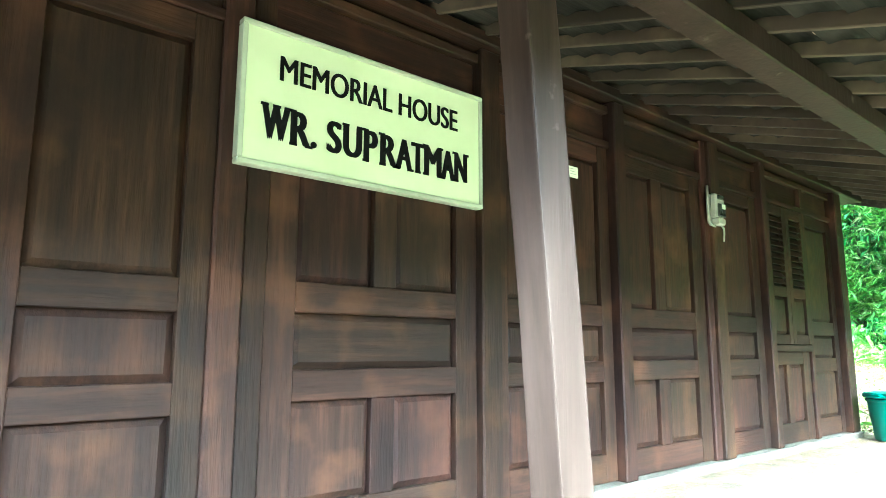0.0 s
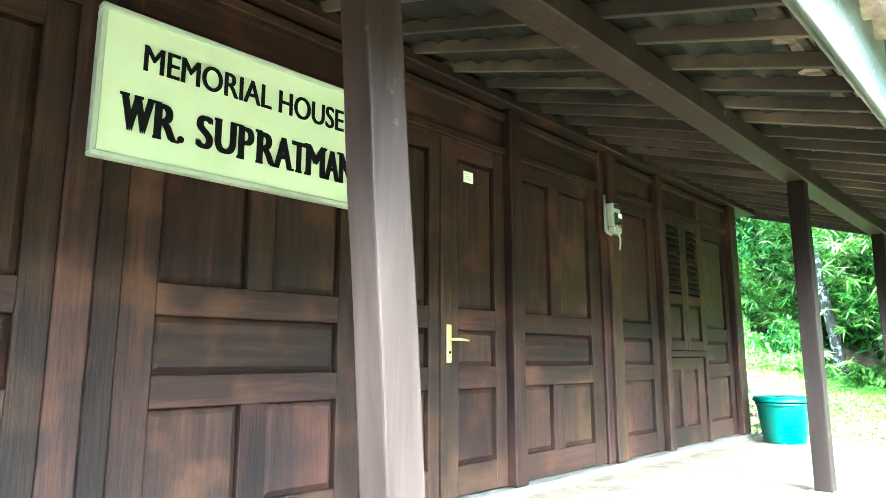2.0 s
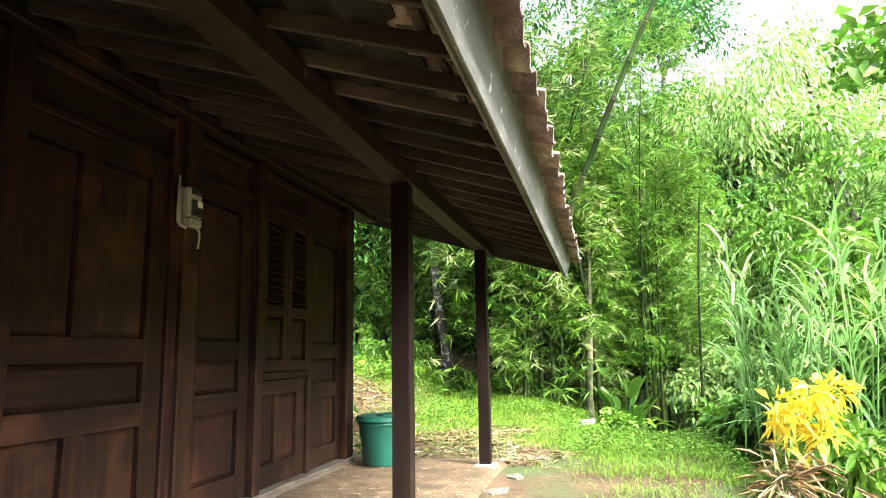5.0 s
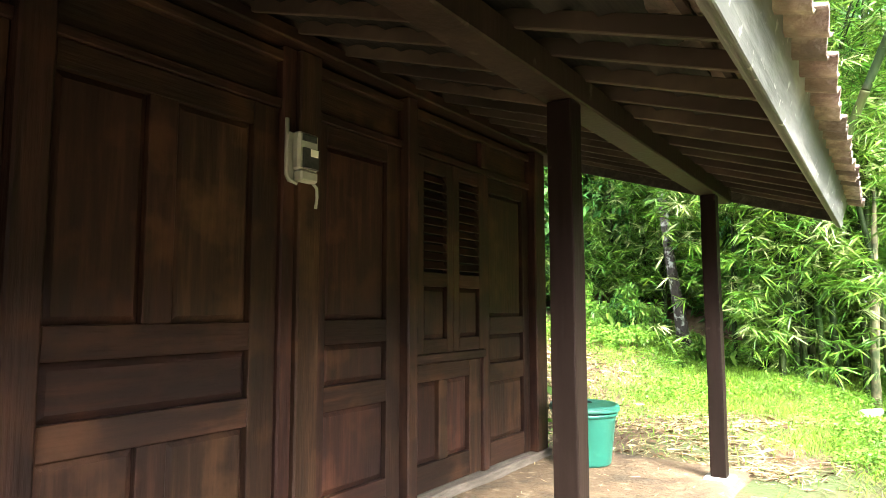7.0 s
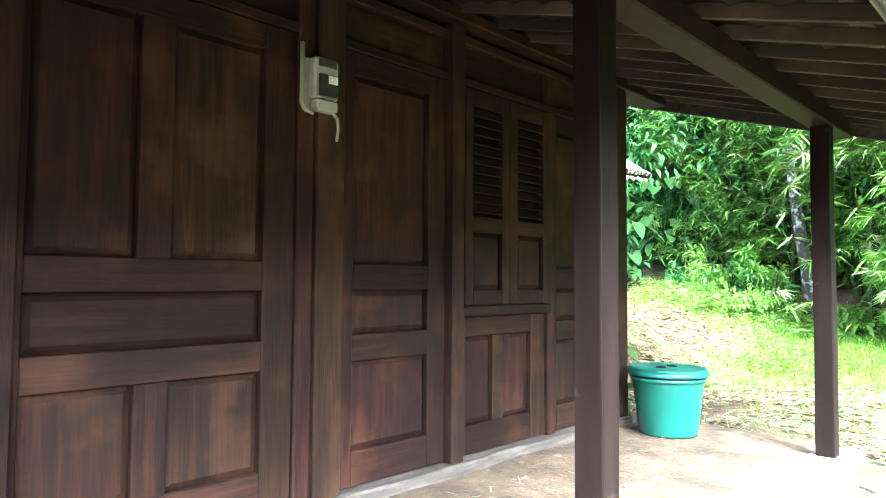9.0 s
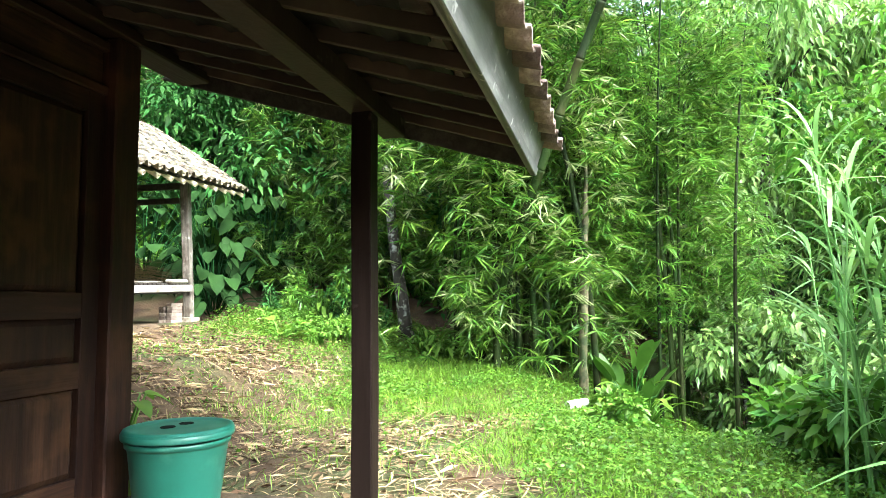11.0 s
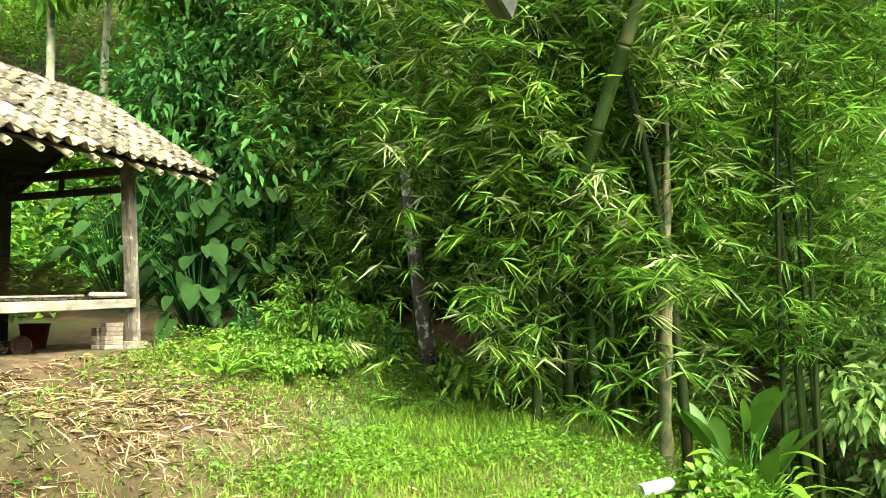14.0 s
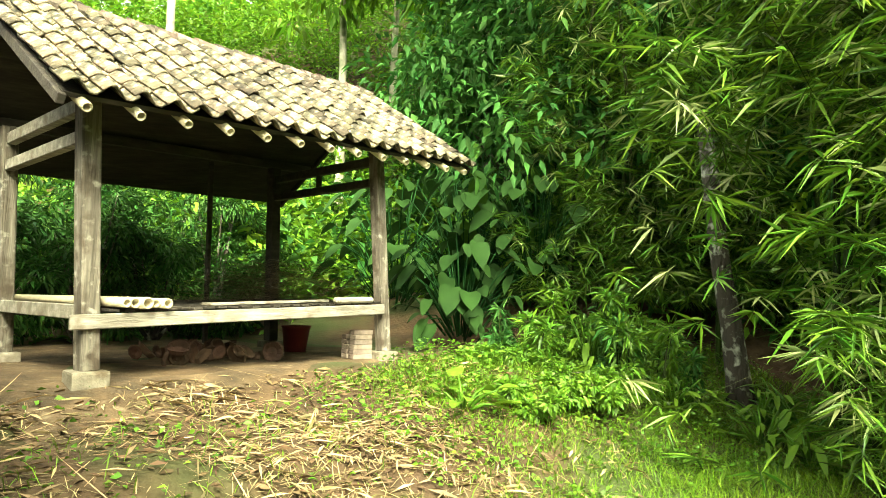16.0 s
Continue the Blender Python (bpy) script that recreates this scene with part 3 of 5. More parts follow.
# rafters down the slope, thin battens across them
for k in range(36):
    x = -2.40 + 0.335 * k + random.uniform(-0.025, 0.025)
    bm = beam_bm((x, *on_slope(0.0, 0.036)), (x + random.uniform(-0.02, 0.02), *on_slope(slope_len, 0.036)), 0.030, 0.070, 0.004)
    part("rafter", bm, BATTEN, roof)
for s in (0.05, 0.16):
    y, z = on_slope(s, 0.086)
    part("batten", beam_bm((RX0, y, z), (RX1 - 0.02, y, z), 0.032, 0.024, 0.004), BATTEN, roof)
s = 0.36
while s < slope_len:
    y, z = on_slope(s, 0.083 + random.uniform(0, 0.004))
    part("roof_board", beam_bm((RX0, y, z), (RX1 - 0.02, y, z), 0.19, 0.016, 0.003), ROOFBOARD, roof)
    s += 0.205
# fascia board along the eave, with a bead along its lower edge
nrm_ = Vector((0, -math.sin(SL), math.cos(SL)))
foot_ = Vector((0, -2.372, 1.966))
for nm_, off_, w_, h_, lab_ in (("fascia", 0.132, 0.024, 0.264, "pale grey painted fascia board, streaked with dirt"), ("fascia_bead", 0.026, 0.044, 0.052, "")):
    a_ = foot_ + nrm_ * off_
    part(nm_, beam_bm((RX0, a_.y, a_.z), (RX1 + 0.035, a_.y, a_.z), w_, h_, 0.004, up=nrm_), FASCIA, roof, lab_)
part("barge_board", beam_bm((RX1 + 0.012, *on_slope(-0.02, 0.03)), (RX1 + 0.012, *on_slope(slope_len, 0.03)), 0.022, 0.20), SHADEBEAM, roof, "dark barge board closing the roof end")
# main roof behind, above the wall
rm = bmesh.new()
vs = [rm.verts.new(p) for p in ((RX0, 0.30, 3.09), (RX1, 0.30, 3.09), (RX1 - 1.0, 2.7, 4.9), (RX0 + 1.0, 2.7, 4.9), (RX0, 5.9, 2.6), (RX1, 5.9, 2.6))]
rm.faces.new((vs[0], vs[1], vs[2], vs[3]))
rm.faces.new((vs[3], vs[2], vs[5], vs[4]))
rm.faces.new((vs[1], vs[5], vs[2]))
rm.faces.new((vs[0], vs[3], vs[4]))
bmesh.ops.solidify(rm, geom=rm.faces[:], thickness=0.08)
tagged(part("roof", rm, CLAY), "brown clay-tiled main roof", "roof", kind="structure")
box("ceiling_board", -2.45, 0.1, 2.805, 8.62, 5.28, 2.84, SHADEBEAM, roof)


def tile_mesh(name, w, length, rise, thick=0.014, seg=6):
    """A curved clay pantile, lower end at the origin, running up along +y."""
    v, f = [], []
    for j, (yy, zz) in enumerate(((0, 0.012), (length, 0.0))):
        for side in (0, 1):
            for k in range(seg + 1):
                t = k / seg
                v.append(((t - 0.5) * w, yy, zz + rise * math.sin(2 * math.pi * t) * 0.5 + rise * 0.5 - side * thick))
    n_ = seg + 1
    for k in range(seg):
        f += [(k, k + 1, 2 * n_ + k + 1, 2 * n_ + k), (n_ + k + 1, n_ + k, 3 * n_ + k, 3 * n_ + k + 1),
              (k + 1, k, n_ + k, n_ + k + 1), (2 * n_ + k, 2 * n_ + k + 1, 3 * n_ + k + 1, 3 * n_ + k)]
    f += [(0, 2 * n_, 3 * n_, n_), (seg, n_ + seg, 3 * n_ + seg, 2 * n_ + seg)]
    return mesh_from(name, v, 4, f)


# ---- things on the house front ----
sign = empty("name_sign", pose(1.495, -0.10, 1.735), "cream name board with black lettering, hung over the door rail", "sign")
SW, SH = 1.455, 0.64
bm = box_bm(0.025, 0, 0, SW, 0.035, SH, 0.004)
part("board", bm, SIGN, sign)
for a in ((0.013, -0.012, -0.012, SW + 0.012, 0.045, 0.012), (0.013, -0.012, SH - 0.012, SW + 0.012, 0.045, SH + 0.012),
          (0.013, -0.0115, 0.012, 0.037, 0.045, SH - 0.012), (SW - 0.012, -0.0115, 0.012, SW + 0.012, 0.045, SH - 0.012)):
    box("frame_strip", *a, SIGNRIM, sign, 0.004)


def lettering(name, text, x0, x1, z0, z1, y, mat, parent, weight=0.0, shear=0.0):
    cu = bpy.data.curves.new(name, "FONT")
    cu.body, cu.extrude = text, 0.002
    tmp = new("tmp", cu)
    bpy.context.view_layer.update()
    me = bpy.data.meshes.new_from_object(tmp.evaluated_get(bpy.context.evaluated_depsgraph_get()))
    bpy.data.objects.remove(tmp)
    co = np.empty(len(me.vertices) * 3, dtype=np.float32)
    me.vertices.foreach_get("co", co)
    co = co.reshape(-1, 3)
    lo, hi = co.min(axis=0), co.max(axis=0)
    out = np.empty_like(co)
    out[:, 0] = x0 + (co[:, 0] - lo[0]) / (hi[0] - lo[0]) * (x1 - x0)
    out[:, 2] = z0 + (co[:, 1] - lo[1]) / (hi[1] - lo[1]) * (z1 - z0)
    out[:, 1] = y - (co[:, 2] - lo[2])
    faces = [[v for v in p.vertices] for p in me.polygons]
    shifts = [(0, 0)] if not weight else [(0, 0), (-weight, 0), (weight, 0)]
    allv = np.concatenate([out + np.array([dx, -0.0004 * k, dz], dtype=np.float32) for k, (dx, dz) in enumerate(shifts)])
    allf = [[v + k * len(out) for v in f] for k in range(len(shifts)) for f in faces]
    bold = bpy.data.meshes.new(name)
    bold.from_pydata([tuple(v) for v in allv], [], allf)
    return link(name, bold, mat, parent)


lettering("lettering", "MEMORIAL HOUSE", 0.20, 1.275, 0.405, 0.525, -0.001, BLACK, sign, 0.003)
# second line: heavy slab-serif capitals, one by one
LETTERS = (("W", 0.117, 0.257), ("R", 0.258, 0.363), (".", 0.369, 0.392), ("S", 0.447, 0.532), ("U", 0.537, 0.648), ("P", 0.656, 0.742), ("R", 0.755, 0.862), ("A", 0.853, 0.961), ("T", 0.952, 1.044), ("M", 1.04, 1.163), ("A", 1.159, 1.258), ("N", 1.254, 1.352))
SERIFS = {"W": ((0.10, 1), (0.52, 1), (0.92, 1)), "R": ((0.10, 1), (0.16, 0), (0.92, 0)), "U": ((0.14, 1), (0.88, 1)), "P": ((0.10, 1), (0.18, 0)),
          "A": ((0.10, 0), (0.90, 0)), "T": ((0.5, 0),), "M": ((0.08, 1), (0.92, 1), (0.10, 0), (0.92, 0)), "N": ((0.08, 1), (0.90, 1), (0.12, 0))}
for ch, xa, xb in LETTERS:
    za, zb = 0.122, (0.155 if ch == "." else 0.278)
    if ch == ".":
        part("full_stop", ring([((xa + xb) / 2, -0.0008, 0.138), ((xa + xb) / 2, -0.005, 0.138)], [0.016, 0.016], 14), BLACK, sign)
        continue
    lettering("letter", ch, xa + 0.010, xb - 0.010, za, zb, -0.001, BLACK, sign, 0.0 if ch == "." else 0.0085)
    for fx, top in SERIFS.get(ch, ()):
        x = xa + fx * (xb - xa)
        zc = zb if top else za
        box("serif", x - 0.019, -0.0062, zc - 0.006, x + 0.019, -0.0008, zc + 0.006, BLACK, sign, 0)
for x in (0.25, 1.2):
    part("bracket", box_bm(x - 0.02, 0.036, SH - 0.10, x + 0.02, 0.07, SH - 0.04, 0.003), BLACK, sign)

meter = empty("electric_meter", pose(5.655, -0.092, 2.0), "cream electricity meter on a board, with its cable hanging loose", "meter")
box("board", -0.075, -0.018, -0.02, 0.095, 0.0, 0.235, CREAM, meter, 0.004)
box("body", -0.055, -0.075, 0.03, 0.09, -0.018, 0.235, CREAM, meter, 0.012)
box("cover", -0.035, -0.088, 0.035, 0.082, -0.0745, 0.15, GLASSY, meter, 0.006, "dark glass cover")
box("window", -0.035, -0.082, 0.185, 0.07, -0.0745, 0.222, GLASSY, meter, 0.003)
box("label_card", 0.015, -0.093, 0.105, 0.07, -0.0875, 0.145, PLATE, meter, 0.002)
box("terminal_cover", -0.045, -0.085, -0.03, 0.08, -0.0185, 0.028, CREAM, meter, 0.01)
part("conduit", ring([(-0.09, -0.02, 0.30), (-0.09, -0.02, 0.0), (-0.08, -0.03, -0.03), (-0.04, -0.05, -0.045)], [0.012, 0.012, 0.012, 0.011]), CREAM, meter, "cream conduit", True)
part("cable", ring([(0.06, -0.05, -0.02), (0.095, -0.055, -0.05), (0.105, -0.05, -0.10), (0.10, -0.045, -0.16)], [0.009, 0.009, 0.008, 0.008]), CREAM, meter, "loose cream cable end", True)

bin_ = empty("water_bin", pose(8.62, -0.48, 0.0), "green plastic water bin with a lid, on the porch floor", "bin")
part("tub", lathe([(0.0, 0.004), (0.205, 0.004), (0.215, 0.02), (0.262, 0.40), (0.264, 0.405), (0.275, 0.405), (0.278, 0.43), (0.27, 0.435), (0.25, 0.43), (0.20, 0.03), (0, 0.03)], 48), GREENPL, bin_, smooth=True)
part("rim", lathe([(0.270, 0.445), (0.293, 0.445), (0.297, 0.452), (0.297, 0.475), (0.290, 0.482), (0.268, 0.484)], 48), GREENPL, bin_, smooth=True)
lid = part("lid", lathe([(0.292, 0.484), (0.285, 0.496), (0.262, 0.500), (0.250, 0.492), (0.10, 0.499), (0, 0.50)], 48), GREENPL, bin_, smooth=True)
for k, x in enumerate((-0.07, 0.05)):
    part("lid_hole", ring([(x, 0.02 - 0.03 * k, 0.4985), (x, 0.02 - 0.03 * k, 0.5035)], [0.042, 0.038], 16), BLACK, lid)

lrng = np.random.default_rng(8)
n_ = 260
lp = np.stack([lrng.uniform(2.5, 9.1, n_), lrng.uniform(-1.7, -0.15, n_), np.full(n_, 0.016)], axis=1)
la = lrng.uniform(0, 2 * math.pi, n_)
tagged(link("straw", blades_mesh("straw", lp, np.stack([np.cos(la), np.sin(la), np.full(n_, 0.03)], axis=1), lrng.uniform(0.03, 0.12, n_), lrng.uniform(0.004, 0.012, n_), 0.03, 2, lrng), STRAW), "bits of dry straw blown over the porch floor", "straw", kind="stuff")

# ---- the shelter on the bank ----
GZ = 0.94
shelter = empty("shelter", pose(0, 0, 0), "open timber shelter with an old tiled gable roof", "shelter")
FL, FR = Vector((11.05, 2.75, GZ)), Vector((13.98, 3.24, GZ))
gx_, gy_ = (FR - FL).normalized(), Vector((-(FR - FL).y, (FR - FL).x, 0)).normalized()


def gp(u, w, z):
    """A place in the shelter: u along the front, w back from it, z above the world's zero."""
    return FL + gx_ * u + gy_ * w + Vector((0, 0, z - GZ))


GW = (FR - FL).length
# old posts, all leaning a little to one side
for u, top, w, thin, zt in ((-0.03, -0.15, 0, 0.125, 2.93), (2.94, 2.72, 0, 0.12, 3.10), (0.10, 0.01, 1.75, 0.125, 2.93), (2.99, 2.92, 1.85, 0.125, 3.12), (2.09, 2.05, 1.85, 0.05, 3.04)):
    # grey wood on the lit front and left, shade-darkened wood at the back
    mat = GREYWOOD if w < 1 or u < 1 else SHADEBEAM
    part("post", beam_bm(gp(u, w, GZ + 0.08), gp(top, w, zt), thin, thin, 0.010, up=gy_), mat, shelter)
    bm = box_bm(-thin * 0.95, -thin * 0.95, -0.06, thin * 0.95, thin * 0.95, 0.085, 0.02, 2)
    bmesh.ops.transform(bm, matrix=Matrix.Translation(gp(u, w, GZ)), verts=bm.verts)
    part("footing", bm, PADSTONE, shelter)
for za, zb in ((2.59, 0.09), (2.82, 0.10)):
    part("tie_beam", beam_bm(gp(-0.13, 0.07, za), gp(0.02, 1.69, za), 0.07, zb), GREYWOODX, shelter)
# right-hand ties lie in shade, which their darker colour carries
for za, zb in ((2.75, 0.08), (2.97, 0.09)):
    part("tie_beam", beam_bm(gp(2.74, 0.07, za), gp(2.92, 1.79, za), 0.07, zb), SHADEBEAM, shelter)
part("plate_beam", beam_bm(gp(-0.45, 0, 2.955), gp(GW + 0.55, 0, 3.20), 0.09, 0.09), SHADEBEAM, shelter)
part("plate_beam", beam_bm(gp(-0.45, 1.9, 2.955), gp(GW + 0.55, 1.9, 3.20), 0.09, 0.09), SHADEBEAM, shelter)
part("strut", beam_bm(gp(2.83, 0.95, 2.79), gp(2.83, 0.95, 2.93), 0.05, 0.05, up=gy_), SHADEBEAM, shelter)
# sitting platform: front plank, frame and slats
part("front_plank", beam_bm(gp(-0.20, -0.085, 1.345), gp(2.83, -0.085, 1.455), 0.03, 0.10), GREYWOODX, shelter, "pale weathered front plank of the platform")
part("back_plank", beam_bm(gp(0.16, 1.78, 1.38), gp(2.9, 1.78, 1.46), 0.04, 0.10), SHADEBEAM, shelter)
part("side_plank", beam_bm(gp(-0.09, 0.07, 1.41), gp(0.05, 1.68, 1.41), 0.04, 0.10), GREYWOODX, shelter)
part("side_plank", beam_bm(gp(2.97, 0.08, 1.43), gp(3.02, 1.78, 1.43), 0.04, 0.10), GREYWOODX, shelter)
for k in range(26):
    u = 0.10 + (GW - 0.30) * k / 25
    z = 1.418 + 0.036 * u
    part("slat", beam_bm(gp(u, -0.06, z + random.uniform(-0.004, 0.004)), gp(u, 1.76, z), 0.075, 0.02, 0.003), SHADEBEAM, shelter)

# roof of the shelter
C = [gp(-0.53, -0.52, 2.70), gp(3.66, -0.52, 3.035), gp(3.66, 2.62, 2.86), gp(-0.53, 2.62, 2.66)]
RA, RB = gp(-0.53, 0.95, 3.69), gp(3.58, 0.95, 4.01)
rm = bmesh.new()
vs = [rm.verts.new(p) for p in (*C, RA, RB)]
for f in ((0, 1, 5, 4), (2, 3, 4, 5)):
    rm.faces.new([vs[k] for k in f])
bmesh.ops.recalc_face_normals(rm, faces=rm.faces)
bmesh.ops.solidify(rm, geom=rm.faces[:], thickness=0.03)
part("roof_deck", rm, SHADEBEAM, shelter)
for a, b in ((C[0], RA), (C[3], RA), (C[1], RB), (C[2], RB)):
    part("barge_rafter", beam_bm(a - Vector((0, 0, 0.05)), b - Vector((0, 0, 0.05)), 0.05, 0.07), SHADEBEAM, shelter)
for k in range(13):
    u = k / 12
    a = C[0].lerp(C[1], 0.03 + 0.94 * u)
    b = RA.lerp(RB, u)
    tube = ring([a - (b - a).normalized() * 0.05 - Vector((0, 0, 0.055)), b - Vector((0, 0, 0.055))], [0.033, 0.027], 12, cap=False)
    bmesh.ops.solidify(tube, geom=tube.faces[:], thickness=0.009)
    part("bamboo_rafter", tube, BAMBOODRY, shelter, "pale cut bamboo rafter", True)
for a, b in ((RA, RB),):
    n_ = round((b - a).length / 0.22)
    for k in range(n_):
        p, q = a.lerp(b, k / n_), a.lerp(b, (k + 1.15) / n_)
        part("ridge_tile", ring([p + Vector((0, 0, 0.05)), q + Vector((0, 0, 0.035))], [0.085, 0.075], 8), CLAY, shelter)

# ---- things at the shelter ----
for k in range(5):
    u = 0.13 + 0.075 * k
    tube = ring([gp(u, -0.16 + 0.03 * (k % 2), 1.478), gp(u + 0.03, 1.74, 1.478)], [0.032 + 0.005 * (k % 3), 0.032], 12, cap=False)
    bmesh.ops.solidify(tube, geom=tube.faces[:], thickness=0.011)
    tagged(part("bamboo_pole", tube, BAMBOODRY, smooth=True), "cut hollow bamboo pole lying on the platform", "bamboo pole", "bamboo poles")
rng = np.random.default_rng(5)
n_ = 1100
u = np.clip(rng.normal(1.75, 0.40, n_), 0.6, GW - 0.3)
w = rng.uniform(0.15, 1.5, n_)
z = 1.50 + rng.uniform(0, 1, n_) * 0.44 * np.exp(-((u - 1.9) / 0.7) ** 2) * np.exp(-((w - 0.9) / 0.8) ** 2)
base = np.array([gp(a, b, c) for a, b, c in zip(u, w, z)])
way = np.stack([np.cos(rng.normal(0.1, 0.35, n_)), np.sin(rng.normal(0.1, 0.35, n_)), rng.normal(0, 0.03, n_)], axis=1)
tagged(link("brushwood", blades_mesh("brushwood", base, way, rng.uniform(0.4, 1.1, n_), 0.018, 0.03, 2, rng), BRUSH), "heap of dry brown sticks lying on the platform", "brushwood", kind="stuff")
part_pole = tagged(part("split_log", beam_bm(gp(GW - 0.80, -0.05, 1.53), gp(GW - 0.33, -0.09, 1.545), 0.09, 0.06, 0.02), GREYWOODX), "weathered split log end on the platform", "log")
tagged(part("loose_board", beam_bm(gp(0.85, 0.02, 1.475), gp(GW - 0.82, 0.06, 1.525), 0.11, 0.022, 0.004), GREYWOODX), "thin weathered board lying along the platform edge", "board")
bucket = empty("bucket", Matrix.Translation(gp(GW - 0.16, 1.2, GZ)), "faded red plastic bucket on the ground under the platform", "bucket")
part("body", lathe([(0, 0.005), (0.12, 0.005), (0.155, 0.27), (0.165, 0.275), (0.165, 0.295), (0.15, 0.295), (0.115, 0.02), (0, 0.02)], 28), REDPL, bucket, smooth=True)
for k in range(11):
    bm = box_bm(-0.11, -0.05, 0, 0.11, 0.05, 0.048, 0.006)
    ang, col_, row_ = random.uniform(-9, 9), k % 2, k // 2
    bmesh.ops.transform(bm, matrix=Matrix.Translation(gp(GW - 0.24 + 0.02 * col_, 0.12 + 0.13 * col_, GZ + 0.005 + 0.049 * row_)) @ pose(0, 0, 0, 0, 0, ang), verts=bm.verts)
    tagged(part("brick", bm, BRICK), "pale worn brick stacked beside the post", "brick", "stacked bricks")
for k in range(34):
    r = random.uniform(0.05, 0.11)
    bm = lathe([(0.01, 0.0), (r * 0.7, 0.01), (r, r * 0.55), (r * 0.85, r * 0.6), (r * 0.5, 0.03), (0.01, 0.02)], 9)
    p = gp(random.uniform(0.9, GW - 0.95), random.uniform(0.5, 1.3), GZ + 0.03 + random.uniform(0, 0.09))
    bmesh.ops.transform(bm, matrix=Matrix.Translation(p) @ pose(0, 0, 0, random.uniform(0, 160), random.uniform(0, 160), 0), verts=bm.verts)
    tagged(part("coconut_husk", bm, HUSK), "dry brown coconut husk on the ground under the platform", "coconut husk", "coconut husks")
pad = bmesh.new()
bmesh.ops.create_grid(pad, x_segments=36, y_segments=30, size=0.5)
for v in pad.verts:
    u = -0.75 + (GW + 1.45) * (v.co.x + 0.5)
    front = float(np.interp(u, [-0.75, 1.4, 3.7], [-0.95, -0.40, -0.36]))
    q = gp(u, front + (3.6 - front) * (v.co.y + 0.5), 0)
    e = min(v.co.x + 0.5, 0.5 - v.co.x, v.co.y + 0.5) * 4
    lie = float(ground_height(q.x, q.y)) + 0.012
    v.co = (q.x, q.y, min(GZ + 0.006, lie + 0.02) + 0.010 * noise.noise(q * 3) - 0.07 * max(0, 1 - e / 0.4) ** 2)
tagged(part("pavement", pad, EARTH, smooth=True), "bare trodden earth under the shelter", "pavement", kind="structure")


# ---- growth ----
def spread(rng, n, fn, x0, x1, y0, y1):
    """n places in a rectangle, kept where fn says so."""
    out = np.empty((0, 2))
    while len(out) < n:
        p = np.stack([rng.uniform(x0, x1, n), rng.uniform(y0, y1, n)], axis=1)
        out = np.concatenate([out, p[rng.uniform(0, 1, n) < fn(p[:, 0], p[:, 1])]])
    p = out[:n]
    return np.stack([p[:, 0], p[:, 1], ground_height(p[:, 0], p[:, 1])], axis=1)


def patchy(x, y, k=1.0, seed=0.0):
    """Soft uneven patches between 0 and 1."""
    a = np.sin(k * (1.3 * x + 0.8 * y) + seed) + np.sin(k * (0.7 * x - 1.9 * y) + 2 * seed + 1) + np.sin(k * (2.9 * x + 2.3 * y) + 3 * seed)
    return np.clip(0.5 + a / 4, 0, 1)


def lawn(x, y):
    """Where the grass grows: the level strip past the house end, thinner on the trodden bank."""
    bare = smooth(0.1, 0.9, y) * (1 - smooth(12.7, 13.7, x)) * 0.95
    path = (1 - smooth(10.6, 12.6, x + 0.5 * y)) * smooth(-2.5, -1.4, y) * 0.93
    near = (1 - smooth(9.6, 10.9, x)) * smooth(-3.1, -2.2, y) * 0.97
    porch = (y > -1.85) & (x < 9.2)
    under = (x > 10.2) & (x < 15.0) & (y > 2.5)
    return np.where(porch | under, 0, np.clip(1 - np.maximum(np.maximum(bare, path), near), 0, 1))


rng = np.random.default_rng(11)
p = spread(rng, 125000, lambda x, y: lawn(x, y) * (0.35 + 0.65 * patchy(x, y, 1.2)), 8.6, 17.6, -5.4, 2.4)
way = np.stack([rng.normal(0, 0.5, len(p)), rng.normal(0, 0.5, len(p)), np.ones(len(p))], axis=1)
tagged(link("grass", blades_mesh("grass", p, way, rng.uniform(0.06, 0.20, len(p)), rng.uniform(0.004, 0.009, len(p)), rng.uniform(0.2, 0.6, len(p)), 2, rng), GRASS), "bright green uneven grass", "grass", kind="stuff")
p = spread(rng, 11000, lambda x, y: lawn(x, y) * patchy(x, y, 0.9, 2.0) * (0.3 + 0.7 * smooth(-2.2, -2.9, y)), -3, 9.0, -5.5, -1.8)
way = np.stack([rng.normal(0, 0.5, len(p)), rng.normal(0, 0.5, len(p)), np.ones(len(p))], axis=1)
tagged(link("grass", blades_mesh("grass", p, way, rng.uniform(0.05, 0.14, len(p)), rng.uniform(0.006, 0.012, len(p)), 0.4, 2, rng), GRASS), "short green grass beside the porch", "grass", kind="stuff")
# low broad-leaved herbs among the grass
p = spread(rng, 44000, lambda x, y: np.maximum(lawn(x, y) * (patchy(x, y, 1.7, 5.0) > 0.55), 0.9 * ((y < -2.2) & (x > 9.4)) + 0.5 * ((x > 12.4) & (y > 0.8) & (y < 2.4)) + 0.16 * ((x > 9.6) & (y > 0) & (y < 2.5)) * (patchy(x, y, 2.3, 4.0) > 0.6)), 9.2, 17.6, -5.4, 2.5)
p[:, 2] += rng.uniform(0.02, 0.22, len(p)) * (0.4 + 0.6 * patchy(p[:, 0], p[:, 1], 1.9, 1.0))
way = np.stack([rng.normal(0, 1, len(p)), rng.normal(0, 1, len(p)), rng.uniform(-0.1, 0.7, len(p))], axis=1)
L = rng.uniform(0.022, 0.06, len(p))
